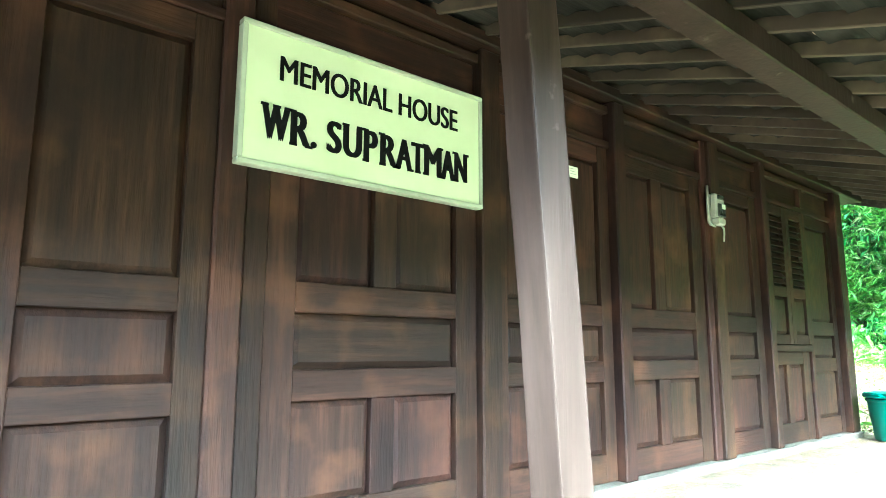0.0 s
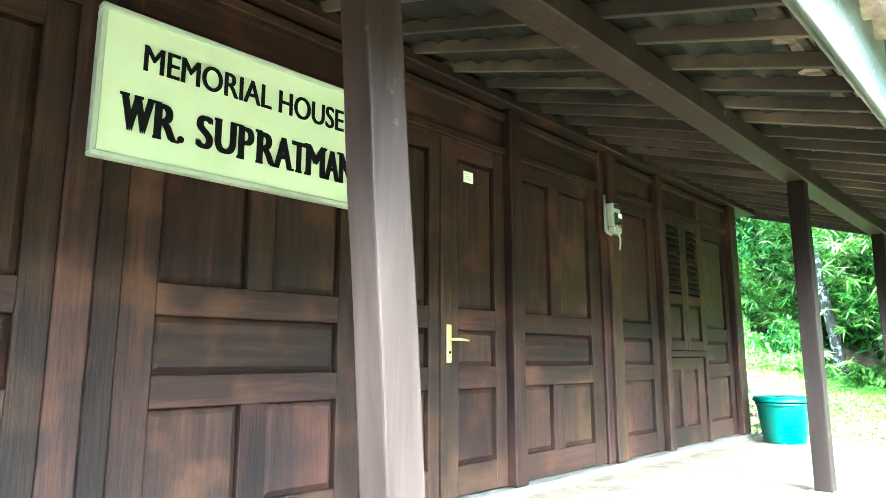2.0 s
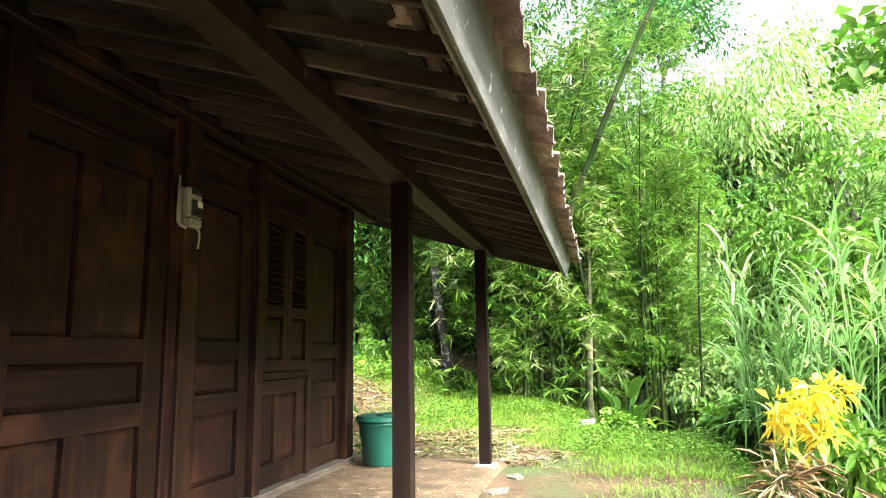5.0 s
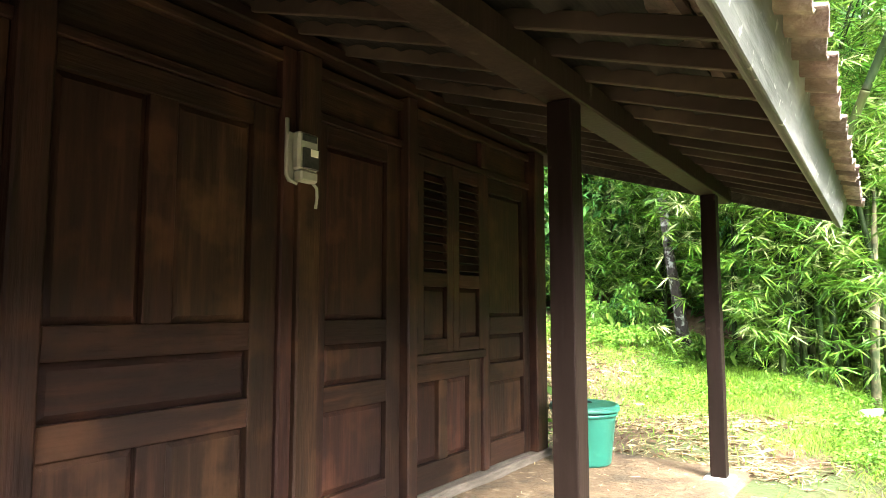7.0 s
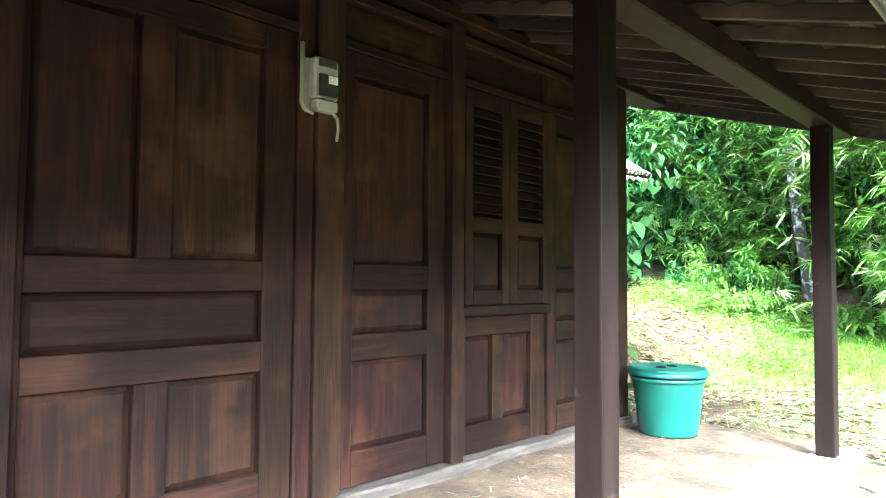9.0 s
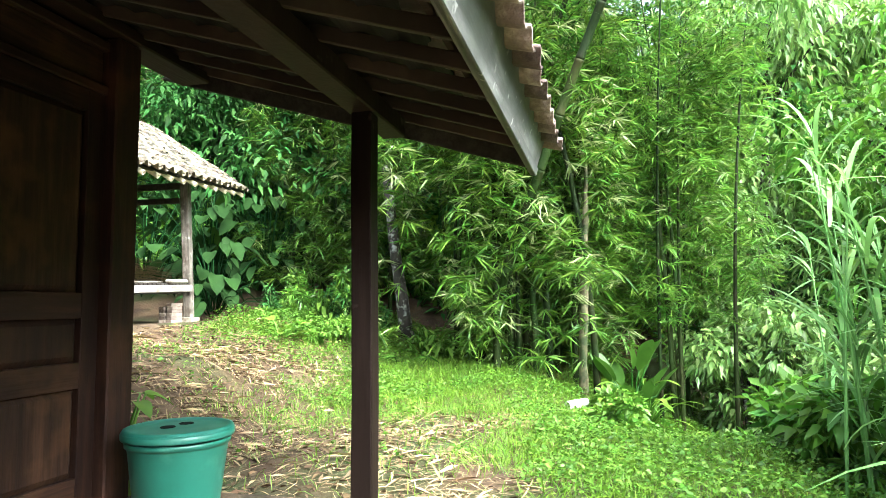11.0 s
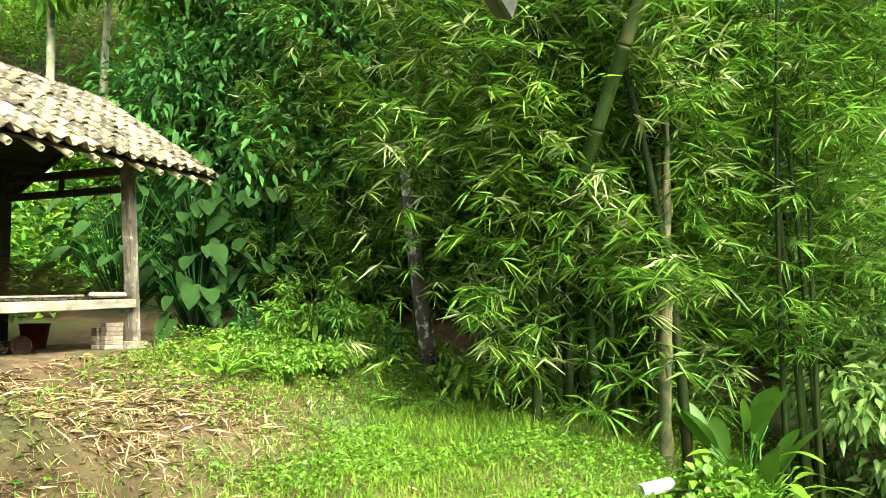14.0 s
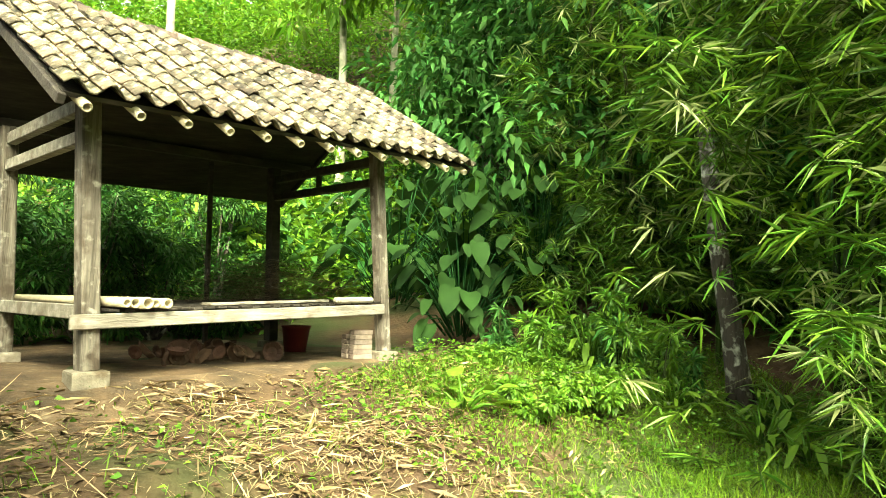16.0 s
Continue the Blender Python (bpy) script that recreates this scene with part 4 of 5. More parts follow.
tagged(link("ground_herbs", leaves_mesh("ground_herbs", p, way, L, L * 0.62, 0.2, rng), HERB), "low round-leaved green herbs creeping over the ground", "herbs", kind="stuff")


# dry straw and bamboo leaves on the bank
def litter(x, y):
    d = smooth(0.1, 0.9, y) * (1 - smooth(2.5, 2.75, y)) * smooth(9.2, 10, x) * (1 - smooth(13.6, 14.8, x))
    d2 = (1 - smooth(10.5, 13.0, x + 0.5 * y)) * smooth(8.7, 9.4, x) * (1 - smooth(0.2, 1.0, y)) * 0.75 * smooth(-2.8, -1.6, y)
    return np.maximum(d, d2) * (0.12 + 0.88 * patchy(x, y, 1.9, 7.0) ** 1.7)


p = spread(rng, 6500, litter, 8.8, 15.4, -2.8, 2.9)
p[:, 2] += rng.uniform(0.004, 0.02, len(p))
L = rng.uniform(0.04, 0.12, len(p))
tagged(link("leaf_litter", leaves_mesh("leaf_litter", p, rng.normal(size=(len(p), 3)) * np.array([1, 1, 0.12]), L, L * rng.uniform(0.16, 0.4, len(p)), 0.03, rng), DEADLEAF), "brown fallen leaves lying on the bank", "leaf litter", kind="stuff")
for n_, size, wide in ((6800, (0.04, 0.17), (0.003, 0.008)), (330, (0.2, 0.5), (0.006, 0.013))):
    p = spread(rng, n_, litter, 8.8, 15, -2.8, 2.8)
    p[:, 2] += rng.uniform(0.008, 0.03, n_)
    a = rng.uniform(0, 2 * math.pi, n_)
    way = np.stack([np.cos(a), np.sin(a), rng.normal(0.02, 0.10, n_)], axis=1)
    e = p + way * rng.uniform(*size, n_)[:, None]
    way[:, 2] += (ground_height(e[:, 0], e[:, 1]) - ground_height(p[:, 0], p[:, 1])) / np.linalg.norm(e - p, axis=1)
    tagged(link("straw", blades_mesh("straw", p, way, rng.uniform(*size, n_), rng.uniform(*wide, n_), rng.normal(0.0, 0.05, n_), 3, rng), STRAW), "dry pale straw and fallen bamboo leaves scattered on the soil", "straw", kind="stuff")


p = spread(rng, 2600, litter, 9.0, 15, -2.6, 2.8)
p[:, 2] += rng.uniform(0.012, 0.035, len(p))
L = rng.uniform(0.09, 0.24, len(p))
tagged(link("straw", leaves_mesh("straw", p, rng.normal(size=(len(p), 3)) * np.array([1, 1, 0.08]), L, L * rng.uniform(0.07, 0.15, len(p)), 0.06, rng), STRAW), "pale fallen bamboo leaves curled on the soil", "straw", kind="stuff")


def cluster_leaves(name, rng, centres, radii, n, length, ratio, droop, mat, parent=None, label="", hang=0.3, shell=0.5, pick=None):
    """Leaves round many clump centres: each sits near its clump's surface and points outwards and down."""
    centres, radii = np.asarray(centres), np.asarray(radii)
    wts = radii.reshape(len(centres), -1).mean(axis=1) ** 2
    k = rng.choice(len(centres), n, p=wts / wts.sum())
    d = unit(rng.normal(size=(n, 3)))
    r = (shell + (1 - shell) * rng.uniform(0, 1, n) ** 0.6)[:, None]
    R = radii[k] if radii.ndim == 2 else radii[k][:, None]
    base = centres[k] + d * r * R
    way = d + rng.normal(size=(n, 3)) * 0.55 + np.array([0, 0, -hang])
    L = rng.uniform(*length, n)
    return link(name, leaves_mesh(name, base, way, L, L * ratio, droop, rng), mat, parent, label)


def tree_frame(rng, foot, height, radius, lean, limbs, mat, parent, spread_r, crown_z, name="trunk"):
    """A tapered trunk with limbs; returns the limb ends."""
    foot = Vector(foot)
    pts, rad = [], []
    for k in range(8):
        t = k / 7
        pts.append(foot + Vector((lean[0] * t * t + 0.06 * math.sin(5 * t + foot.x), lean[1] * t * t + 0.05 * math.sin(4 * t + foot.y), height * t - 0.1)))
        rad.append(radius * (1.25 - 0.25 * min(1, 8 * t)) * (1 - 0.75 * t))
    part(name, ring(pts, rad, 9), mat, parent, smooth=True)
    ends = []
    for k in range(limbs):
        t = rng.uniform(crown_z, 0.97)
        i = int(t * 7)
        p = pts[i]
        a = rng.uniform(0, 2 * math.pi)
        q = p + Vector((math.cos(a) * spread_r * rng.uniform(0.5, 1), math.sin(a) * spread_r * rng.uniform(0.5, 1), rng.uniform(0.1, 0.9) * spread_r))
        m = p.lerp(q, 0.5) + Vector((0, 0, 0.12 * spread_r))
        part("limb", ring([p, m, q], [rad[i] * 0.55, rad[i] * 0.35, rad[i] * 0.12], 6), mat, parent, smooth=True)
        ends += [q, m]
    ends.append(pts[-1])
    return [tuple(e) for e in ends]


# bamboo: culms that rise and arch, with fans of narrow leaves hung from fine side twigs
def bamboo(name, rng, feet, height, n_fans, region, label, culm_r=0.045, pale=0.06, lean=2.0, per=10, leaf=(0.15, 0.33), green=BAMLEAF):
    clump = empty(name, pose(0, 0, 0), label, "bamboo")
    lines = []
    for fx, fy in feet:
        fz = float(ground_height(fx, fy))
        a = rng.uniform(0, 2 * math.pi)
        reach = rng.uniform(0.3, lean)
        H = height * rng.uniform(0.75, 1.1)
        pts = [Vector((fx + math.cos(a) * reach * t * t, fy + math.sin(a) * reach * t * t, fz - 0.1 + H * t * (1 - 0.12 * t))) for t in np.linspace(0, 1, 15)]
        r = culm_r * rng.uniform(0.7, 1.2)
        full, rad = [], []
        for k, (p0, p1) in enumerate(zip(pts, pts[1:])):
            rr = r * (1 - 0.8 * k / 14)
            full += [p0, p0.lerp(p1, 0.06), p0.lerp(p1, 0.94)]
            rad += [rr * 1.18, rr, rr * 0.97]
        part("culm", ring(full, rad, 7), CULM, clump, smooth=True)
        lines.append(np.array(pts))
    x0, x1, y0, y1, z0, z1 = region
    # fan origins fill the clump's body, denser on its outside
    o = np.stack([rng.uniform(x0, x1, n_fans), rng.uniform(y0, y1, n_fans), z0 + (z1 - z0) * rng.uniform(0, 1, n_fans) ** 1.05], axis=1)
    clumpy = patchy(o[:, 0] * 1.1 + o[:, 2] * 0.9, o[:, 1] * 1.3 - 0.6 * o[:, 2], 1.5, x0)
    keep = rng.uniform(0, 1, n_fans) < (0.04 + 1.6 * clumpy ** 2.8) * np.where(o[:, 2] > 5.2, 0.3, 1.0)
    thin = (o[:, 1] > -0.85) & (o[:, 1] < 1.2) & (o[:, 2] < 2.9) & (o[:, 0] < 17.2) & (rng.uniform(0, 1, n_fans) > 0.07)
    thin |= (o[:, 1] > -1.9) & (o[:, 0] < 15.2) & (rng.uniform(0, 1, n_fans) > 0.85)
    o = o[keep & ~thin & ~((o[:, 0] < 14.95) & (o[:, 1] < -2.55) & (o[:, 2] < 1.35)) & ~((o[:, 0] < 14.3) & (o[:, 2] < 0.9) & (o[:, 1] > -1.8))]
    o[:, 2] = np.maximum(o[:, 2], ground_height(o[:, 0], o[:, 1]) + 0.15)
    n = len(o)
    a = rng.uniform(0, 2 * math.pi, n)
    out = np.stack([np.cos(a), np.sin(a), rng.uniform(-0.45, 0.3, n)], axis=1)
    k = rng.integers(per - 3, per + 3, n)
    f = np.repeat(np.arange(n), k)
    m = len(f)
    side = np.stack([-np.sin(a), np.cos(a), rng.normal(0, 0.25, n)], axis=1)
    turn = rng.uniform(-1.9, 1.9, m)
    base = o[f] + out[f] * (rng.uniform(0, 1, m)[:, None] ** 0.7 * 0.16)
    way = out[f] * np.cos(turn)[:, None] + side[f] * np.sin(turn)[:, None] + rng.normal(size=(m, 3)) * np.array([0.16, 0.16, 0.42]) + np.array([0, 0, -0.22])
    L = rng.uniform(*leaf, m)
    is_pale = rng.uniform(0, 1, n)[f] < pale
    for sel, mat, nm in ((~is_pale, green, "leaves"), (is_pale, BAMPALE, "pale_leaves")):
        link(nm, leaves_mesh(nm, base[sel], way[sel], L[sel], L[sel] * rng.uniform(0.06, 0.10, sel.sum()), 0.14, rng, 0.1, 0.35), mat, clump)["kind"] = "stuff"
    tw = blades_mesh("twigwork", o - out * 0.5 + np.array([0, 0, 0.05]), out, 0.85, 0.007, 0.08, 2, rng)
    link("twigwork", tw, CULM, clump)["kind"] = "stuff"
    return clump


rng = np.random.default_rng(21)
feet = [(15.3 + rng.normal(0, 0.4), -2.0 + rng.normal(0, 0.42)) for _ in range(18)] + [(15.6, -0.75), (16.1, -0.35), (16.3, -1.0), (15.9, -1.3), (15.2, -1.15), (16.9, -0.2)]
bamboo("bamboo_clump", rng, feet, 8.5, 21500, (13.75, 16.4, -3.1, 0.5, 0.35, 8.0), "tall green bamboo clump with dense narrow leaves", 0.05, 0.12)
feet = [(17.9 + rng.normal(0, 0.6), 2.2 + rng.normal(0, 0.9)) for _ in range(16)]
bamboo("bamboo_clump", rng, feet, 8.0, 14000, (16.6, 19.2, 0.8, 4.0, 1.7, 7.8), "green bamboo clump in shade behind the grass", 0.035, 0.05)
feet = [(15.8 + rng.normal(0, 0.5), -3.6 + rng.normal(0, 0.5)) for _ in range(7)]
bamboo("bamboo_clump", rng, feet, 9.0, 13000, (14.6, 17.4, -5.0, -2.6, 0.9, 8.5), "light green feathery bamboo clump at the ravine edge", 0.04, 0.03, 1.2, 10, (0.12, 0.26), FEATHER)
# one stout culm leaning out over the grass, and an old pale stem
culm = empty("leaning_bamboo", pose(0, 0, 0), "stout dark green bamboo culm leaning out of the clump", "bamboo")
pts = [Vector((15.1, -0.9, 0.2)).lerp(Vector((12.9, -4.1, 7.4)), t) + Vector((-0.9, 0.25, 0.6)) * t * (1 - t) for t in np.linspace(0, 1, 12)]
for k, (p0, p1) in enumerate(zip(pts, pts[1:])):
    r = 0.075 - 0.003 * k
    part("internode", ring([p0, p0.lerp(p1, 0.03), p0.lerp(p1, 0.06), p0.lerp(p1, 0.94), p0.lerp(p1, 0.97), p1], [r, r * 1.13, r, r * 0.98, r * 1.1, r * 0.97], 10), CULM, culm, smooth=True)
gz = float(ground_height(14.6, -2.48))
pts = [(14.6, -2.48, gz - 0.1), (14.58, -2.48, gz + 0.6), (14.53, -2.51, gz + 1.2), (14.55, -2.53, gz + 1.9), (14.60, -2.57, gz + 2.5), (14.64, -2.60, gz + 3.3)]
bm = ring(pts, [0.065, 0.058, 0.062, 0.052, 0.042, 0.02], 11)
bmesh.ops.subdivide_edges(bm, edges=[e for e in bm.edges if e.calc_length() > 0.4], cuts=6)
for v in bm.verts:
    v.co += Vector((noise.noise(v.co * 5), noise.noise(v.co * 5 + Vector((4, 0, 0))), 0)) * 0.022
tagged(part("old_bamboo_stem", bm, DRYCULM, smooth=True), "pale dry bamboo stem wrapped in old sheaths", "bamboo")

# old dark trunk with pale lichen
tz = float(ground_height(16.65, 0.66))
tagged(part("tree_trunk", ring([(16.65, 0.66, tz - 0.1), (16.62, 0.70, tz + 0.35), (16.60, 0.76, tz + 0.9), (16.55, 0.84, tz + 1.5), (16.53, 0.90, tz + 2.1), (16.5, 1.0, tz + 3.2)], [0.17, 0.125, 0.11, 0.10, 0.095, 0.08], 11), BARK, smooth=True),
       "dark old tree trunk with white lichen patches", "tree trunk")


# broad-leaved shrub beside the shelter
def big_leaf_plant(name, rng, foot, height, spread_r, n, length, ratio, bend, mat, label, category, heart=True, upright=0.4, group=""):
    plant = empty(name, pose(0, 0, 0), label, category, group)
    fx, fy = foot
    fz = float(ground_height(fx, fy))
    tips = []
    for k in range(n):
        a = rng.uniform(0, 2 * math.pi)
        r = spread_r * math.sqrt(rng.uniform(0.05, 1))
        z = fz + height * rng.uniform(0.25, 1.0) * (1 - 0.35 * (r / spread_r) ** 2)
        tip = Vector((fx + r * math.cos(a), fy + r * math.sin(a), z))
        root = Vector((fx + 0.25 * r * math.cos(a), fy + 0.25 * r * math.sin(a), fz + 0.3 * (z - fz)))
        part("stem", ring([root, root.lerp(tip, 0.5) + Vector((0, 0, 0.08 * height)), tip], [0.013, 0.010, 0.007], 5), mat, plant, smooth=True)
        tips.append((tip, a))
    base = np.array([t for t, _ in tips])
    way = np.array([(math.cos(a), math.sin(a), rng.uniform(-0.5, 0.3) + upright) for _, a in tips])
    L = rng.uniform(*length, n)
    for k in range(n):
        me = broad_leaf_mesh("leaf", base[k:k + 1], way[k:k + 1], L[k:k + 1], L[k:k + 1] * ratio, bend, rng, 6, heart)
        link("leaf", me, mat, plant, smooth=True)
    return plant


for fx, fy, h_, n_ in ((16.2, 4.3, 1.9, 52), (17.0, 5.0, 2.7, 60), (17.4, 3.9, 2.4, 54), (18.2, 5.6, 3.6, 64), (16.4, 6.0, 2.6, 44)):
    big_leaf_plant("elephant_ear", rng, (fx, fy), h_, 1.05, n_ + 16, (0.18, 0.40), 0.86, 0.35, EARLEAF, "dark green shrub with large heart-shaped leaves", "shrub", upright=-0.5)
big_leaf_plant("banana_plant", rng, (17.2, 4.9), 3.0, 0.6, 7, (0.8, 1.3), 0.32, 0.25, PADDLE, "young banana plant with upright paddle leaves", "banana plant", False, 1.4)
big_leaf_plant("banana_plant", rng, (10.2, 9.2), 2.2, 0.7, 8, (0.9, 1.4), 0.30, 0.4, PADDLE, "young banana plant behind the shelter", "banana plant", False, 1.0)
big_leaf_plant("paddle_plant", rng, (14.6, -3.10), 1.0, 0.36, 15, (0.42, 0.62), 0.36, 0.22, PADDLE, "bright green plant with upright paddle-shaped leaves", "plant", False, 1.9)
big_leaf_plant("paddle_plant", rng, (14.55, -3.25), 0.75, 0.5, 30, (0.3, 0.52), 0.2, 0.5, HERB, "green arching strap-leaved plant on the slope", "plant", False, 0.5)
big_leaf_plant("paddle_plant", rng, (13.0, -3.9), 0.7, 0.5, 9, (0.35, 0.55), 0.30, 0.3, HERB, "light green broad-leaved plant at the ravine edge", "plant", False, 0.8)
big_leaf_plant("fern", rng, (15.7, 1.9), 0.9, 0.6, 34, (0.2, 0.4), 0.22, 0.5, HERB, "fresh green fern-like plant at the edge of the grass", "fern", False, 0.3)
big_leaf_plant("fern", rng, (16.6, 0.1), 0.5, 0.5, 14, (0.3, 0.5), 0.30, 0.5, BUSHLEAF, "small fern in the shade of the trunk", "fern", False, 0.3)
big_leaf_plant("broad_herb", rng, (13.2, 1.35), 0.28, 0.3, 12, (0.14, 0.22), 0.75, 0.3, HERB, "small light green broad-leaved plant on the bank", "plant", True, 0.2)
big_leaf_plant("broad_herb", rng, (9.15, 0.35), 0.85, 0.35, 16, (0.16, 0.28), 0.5, 0.4, HERB, "light green leafy plant behind the water bin", "plant", True, 0.3)


def shrub(name, rng, foot, size, n, length, ratio, mat, label, category="shrub", hang=0.2, clumps=22, stem=BARK, droop=0.2):
    """A shrub: a few stems from the foot and a crown of many leaf clumps."""
    bush = empty(name, pose(0, 0, 0), label, category)
    fx, fy = foot
    fz = float(ground_height(fx, fy))
    c, r = [], []
    for k in range(clumps):
        a, q, h = rng.uniform(0, 2 * math.pi), math.sqrt(rng.uniform(0, 1)), rng.uniform(0.08, 1)
        c.append((fx + size[0] * q * math.cos(a) * (1 - 0.35 * h), fy + size[1] * q * math.sin(a) * (1 - 0.35 * h), fz + size[2] * h))
        s_ = min(size) * rng.uniform(0.18, 0.42)
        r.append((s_ * 1.25, s_ * 1.25, s_ * 0.85))
    for k in range(0, clumps, 4):
        p = Vector((fx, fy, fz - 0.05))
        part("stem", ring([p, p.lerp(Vector(c[k]), 0.5) + Vector((0, 0, 0.1)), Vector(c[k])], [0.03 * size[2] / 2, 0.02 * size[2] / 2, 0.006], 5), stem, bush, smooth=True)
    cluster_leaves("crown", rng, c, r, n, length, ratio, droop, mat, bush, hang=hang, shell=0.25)
    return bush


rng = np.random.default_rng(33)
for fx, fy, sz in ((18.4, 0.4, 1.3), (18.2, -0.9, 1.2), (18.6, 1.9, 1.5), (17.5, -1.6, 0.8)):
    shrub("leafy_shrub", rng, (fx, fy), (0.9, 0.9, sz), 3600, (0.10, 0.22), 0.36, BUSHLEAF, "green shade bush behind the old trunk", clumps=28)
for fx, fy in ((16.4, 0.4), (16.9, 1.5), (16.2, -0.4), (16.7, 0.35), (15.6, 0.9), (16.0, 1.3), (16.5, 1.7), (15.9, 0.2), (15.4, 1.6), (15.5, -0.3)):
    big_leaf_plant("fern", rng, (fx, fy), 0.42, 0.40, 24, (0.12, 0.27), 0.24, 0.5, HERB, "small fern in the shade of the trunk", "fern", False, 0.3)
shrub("creeping_herb", rng, (14.15, 1.15), (0.85, 0.55, 0.24), 4200, (0.03, 0.075), 0.5, HERB, "low mound of green creeping herbs at the foot of the bank", "herbs")
shrub("creeping_herb", rng, (15.1, 1.25), (1.0, 0.7, 0.20), 5200, (0.03, 0.075), 0.42, HERB, "low mound of green creeping herbs at the foot of the bank", "herbs")
# bushes behind the shelter, shaded by their leaf colour
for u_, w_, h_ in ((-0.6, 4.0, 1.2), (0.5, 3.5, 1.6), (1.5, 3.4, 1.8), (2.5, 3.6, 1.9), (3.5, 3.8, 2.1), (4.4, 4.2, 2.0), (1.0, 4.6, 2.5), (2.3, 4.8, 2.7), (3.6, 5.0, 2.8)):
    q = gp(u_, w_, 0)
    shrub("leafy_shrub", rng, (q.x, q.y), (0.95, 0.7, h_), 5600, (0.06, 0.14), 0.28, SHADELEAF, "dense green bush behind the shelter, its leaves coloured dark for shade", clumps=40)
shrub("leafy_shrub", rng, (16.1, 2.3), (0.8, 0.7, 0.62), 4200, (0.04, 0.11), 0.30, BUSHLEAF, "bright green bushy undergrowth at the lawn edge")
shrub("leafy_shrub", rng, (14.9, 2.2), (0.9, 0.6, 0.22), 4600, (0.03, 0.075), 0.45, HERB, "low bright green bush at the edge of the bank")
for k in range(16):
    fx, fy = 14.7 + 1.9 * rng.uniform(), 0.75 + 1.75 * rng.uniform()
    shrub("weed", rng, (fx, fy), (0.20, 0.20, rng.uniform(0.45, 1.05)), 260, (0.07, 0.17), 0.22, (HERB, BUSHLEAF, DARKLEAF)[k % 3], "lanky green weed at the foot of the bank", "weed", clumps=9, stem=CULM, hang=0.0)
shrub("leafy_shrub", rng, (13.7, -3.0), (0.8, 0.45, 0.42), 3200, (0.06, 0.13), 0.55, HERB, "green creeper-covered bush on the slope")
shrub("leafy_shrub", rng, (12.7, -4.2), (1.0, 0.7, 0.7), 3000, (0.07, 0.16), 0.5, HERB, "light green bush at the ravine edge")
shrub("leafy_shrub", rng, (11.4, -4.5), (0.8, 0.6, 0.8), 2600, (0.08, 0.2), 0.5, BUSHLEAF, "green bush among tall grass")
shrub("leafy_shrub", rng, (16.4, -4.9), (1.3, 1.0, 2.6), 5500, (0.10, 0.2), 0.42, GLOSSLEAF, "glossy dark green bush in the ravine", hang=0.8, clumps=40)
shrub("leafy_shrub", rng, (14.6, -6.4), (1.5, 1.2, 2.4), 5500, (0.10, 0.2), 0.42, GLOSSLEAF, "glossy dark green bush in the ravine", hang=0.8, clumps=40)
shrub("leafy_shrub", rng, (12.2, -7.0), (1.6, 1.4, 2.6), 5000, (0.10, 0.22), 0.42, BUSHLEAF, "tangled green bush beyond the tall grass", hang=0.5, clumps=40)
shrub("leafy_shrub", rng, (9.2, -6.3), (1.6, 1.2, 2.4), 4600, (0.10, 0.22), 0.42, BUSHLEAF, "tangled green bush beyond the tall grass", hang=0.5, clumps=36)
shrub("yellow_green_shrub", rng, (9.5, -5.2), (0.6, 0.6, 2.9), 1100, (0.12, 0.24), 0.55, HERB, "lanky yellow-green shrub among the tall grass", clumps=18)
croton = shrub("croton", rng, (7.0, -3.95), (0.25, 0.25, 0.85), 10, (0.1, 0.2), 0.3, YELLOWLEAF, "bright yellow-leaved croton bush", "croton", clumps=12)
fz = float(ground_height(7.0, -3.95))
c = [(7.05 + rng.normal(0, 0.13), -4.1 + rng.normal(0, 0.11), fz + rng.uniform(0.70, 1.02)) for _ in range(14)]
cluster_leaves("crown", rng, c, np.full(14, 0.08), 300, (0.08, 0.16), 0.28, 0.3, YELLOWLEAF, croton, hang=-0.2, shell=0.1)
shrub("dry_weeds", rng, (6.9, -4.0), (0.35, 0.35, 0.6), 260, (0.12, 0.3), 0.07, STRAW, "dry straw-coloured weeds under the croton", "weeds")
shrub("leafy_shrub", rng, (8.4, -4.6), (0.9, 0.6, 1.0), 2600, (0.08, 0.18), 0.35, HERB, "fresh green bush beside the croton")

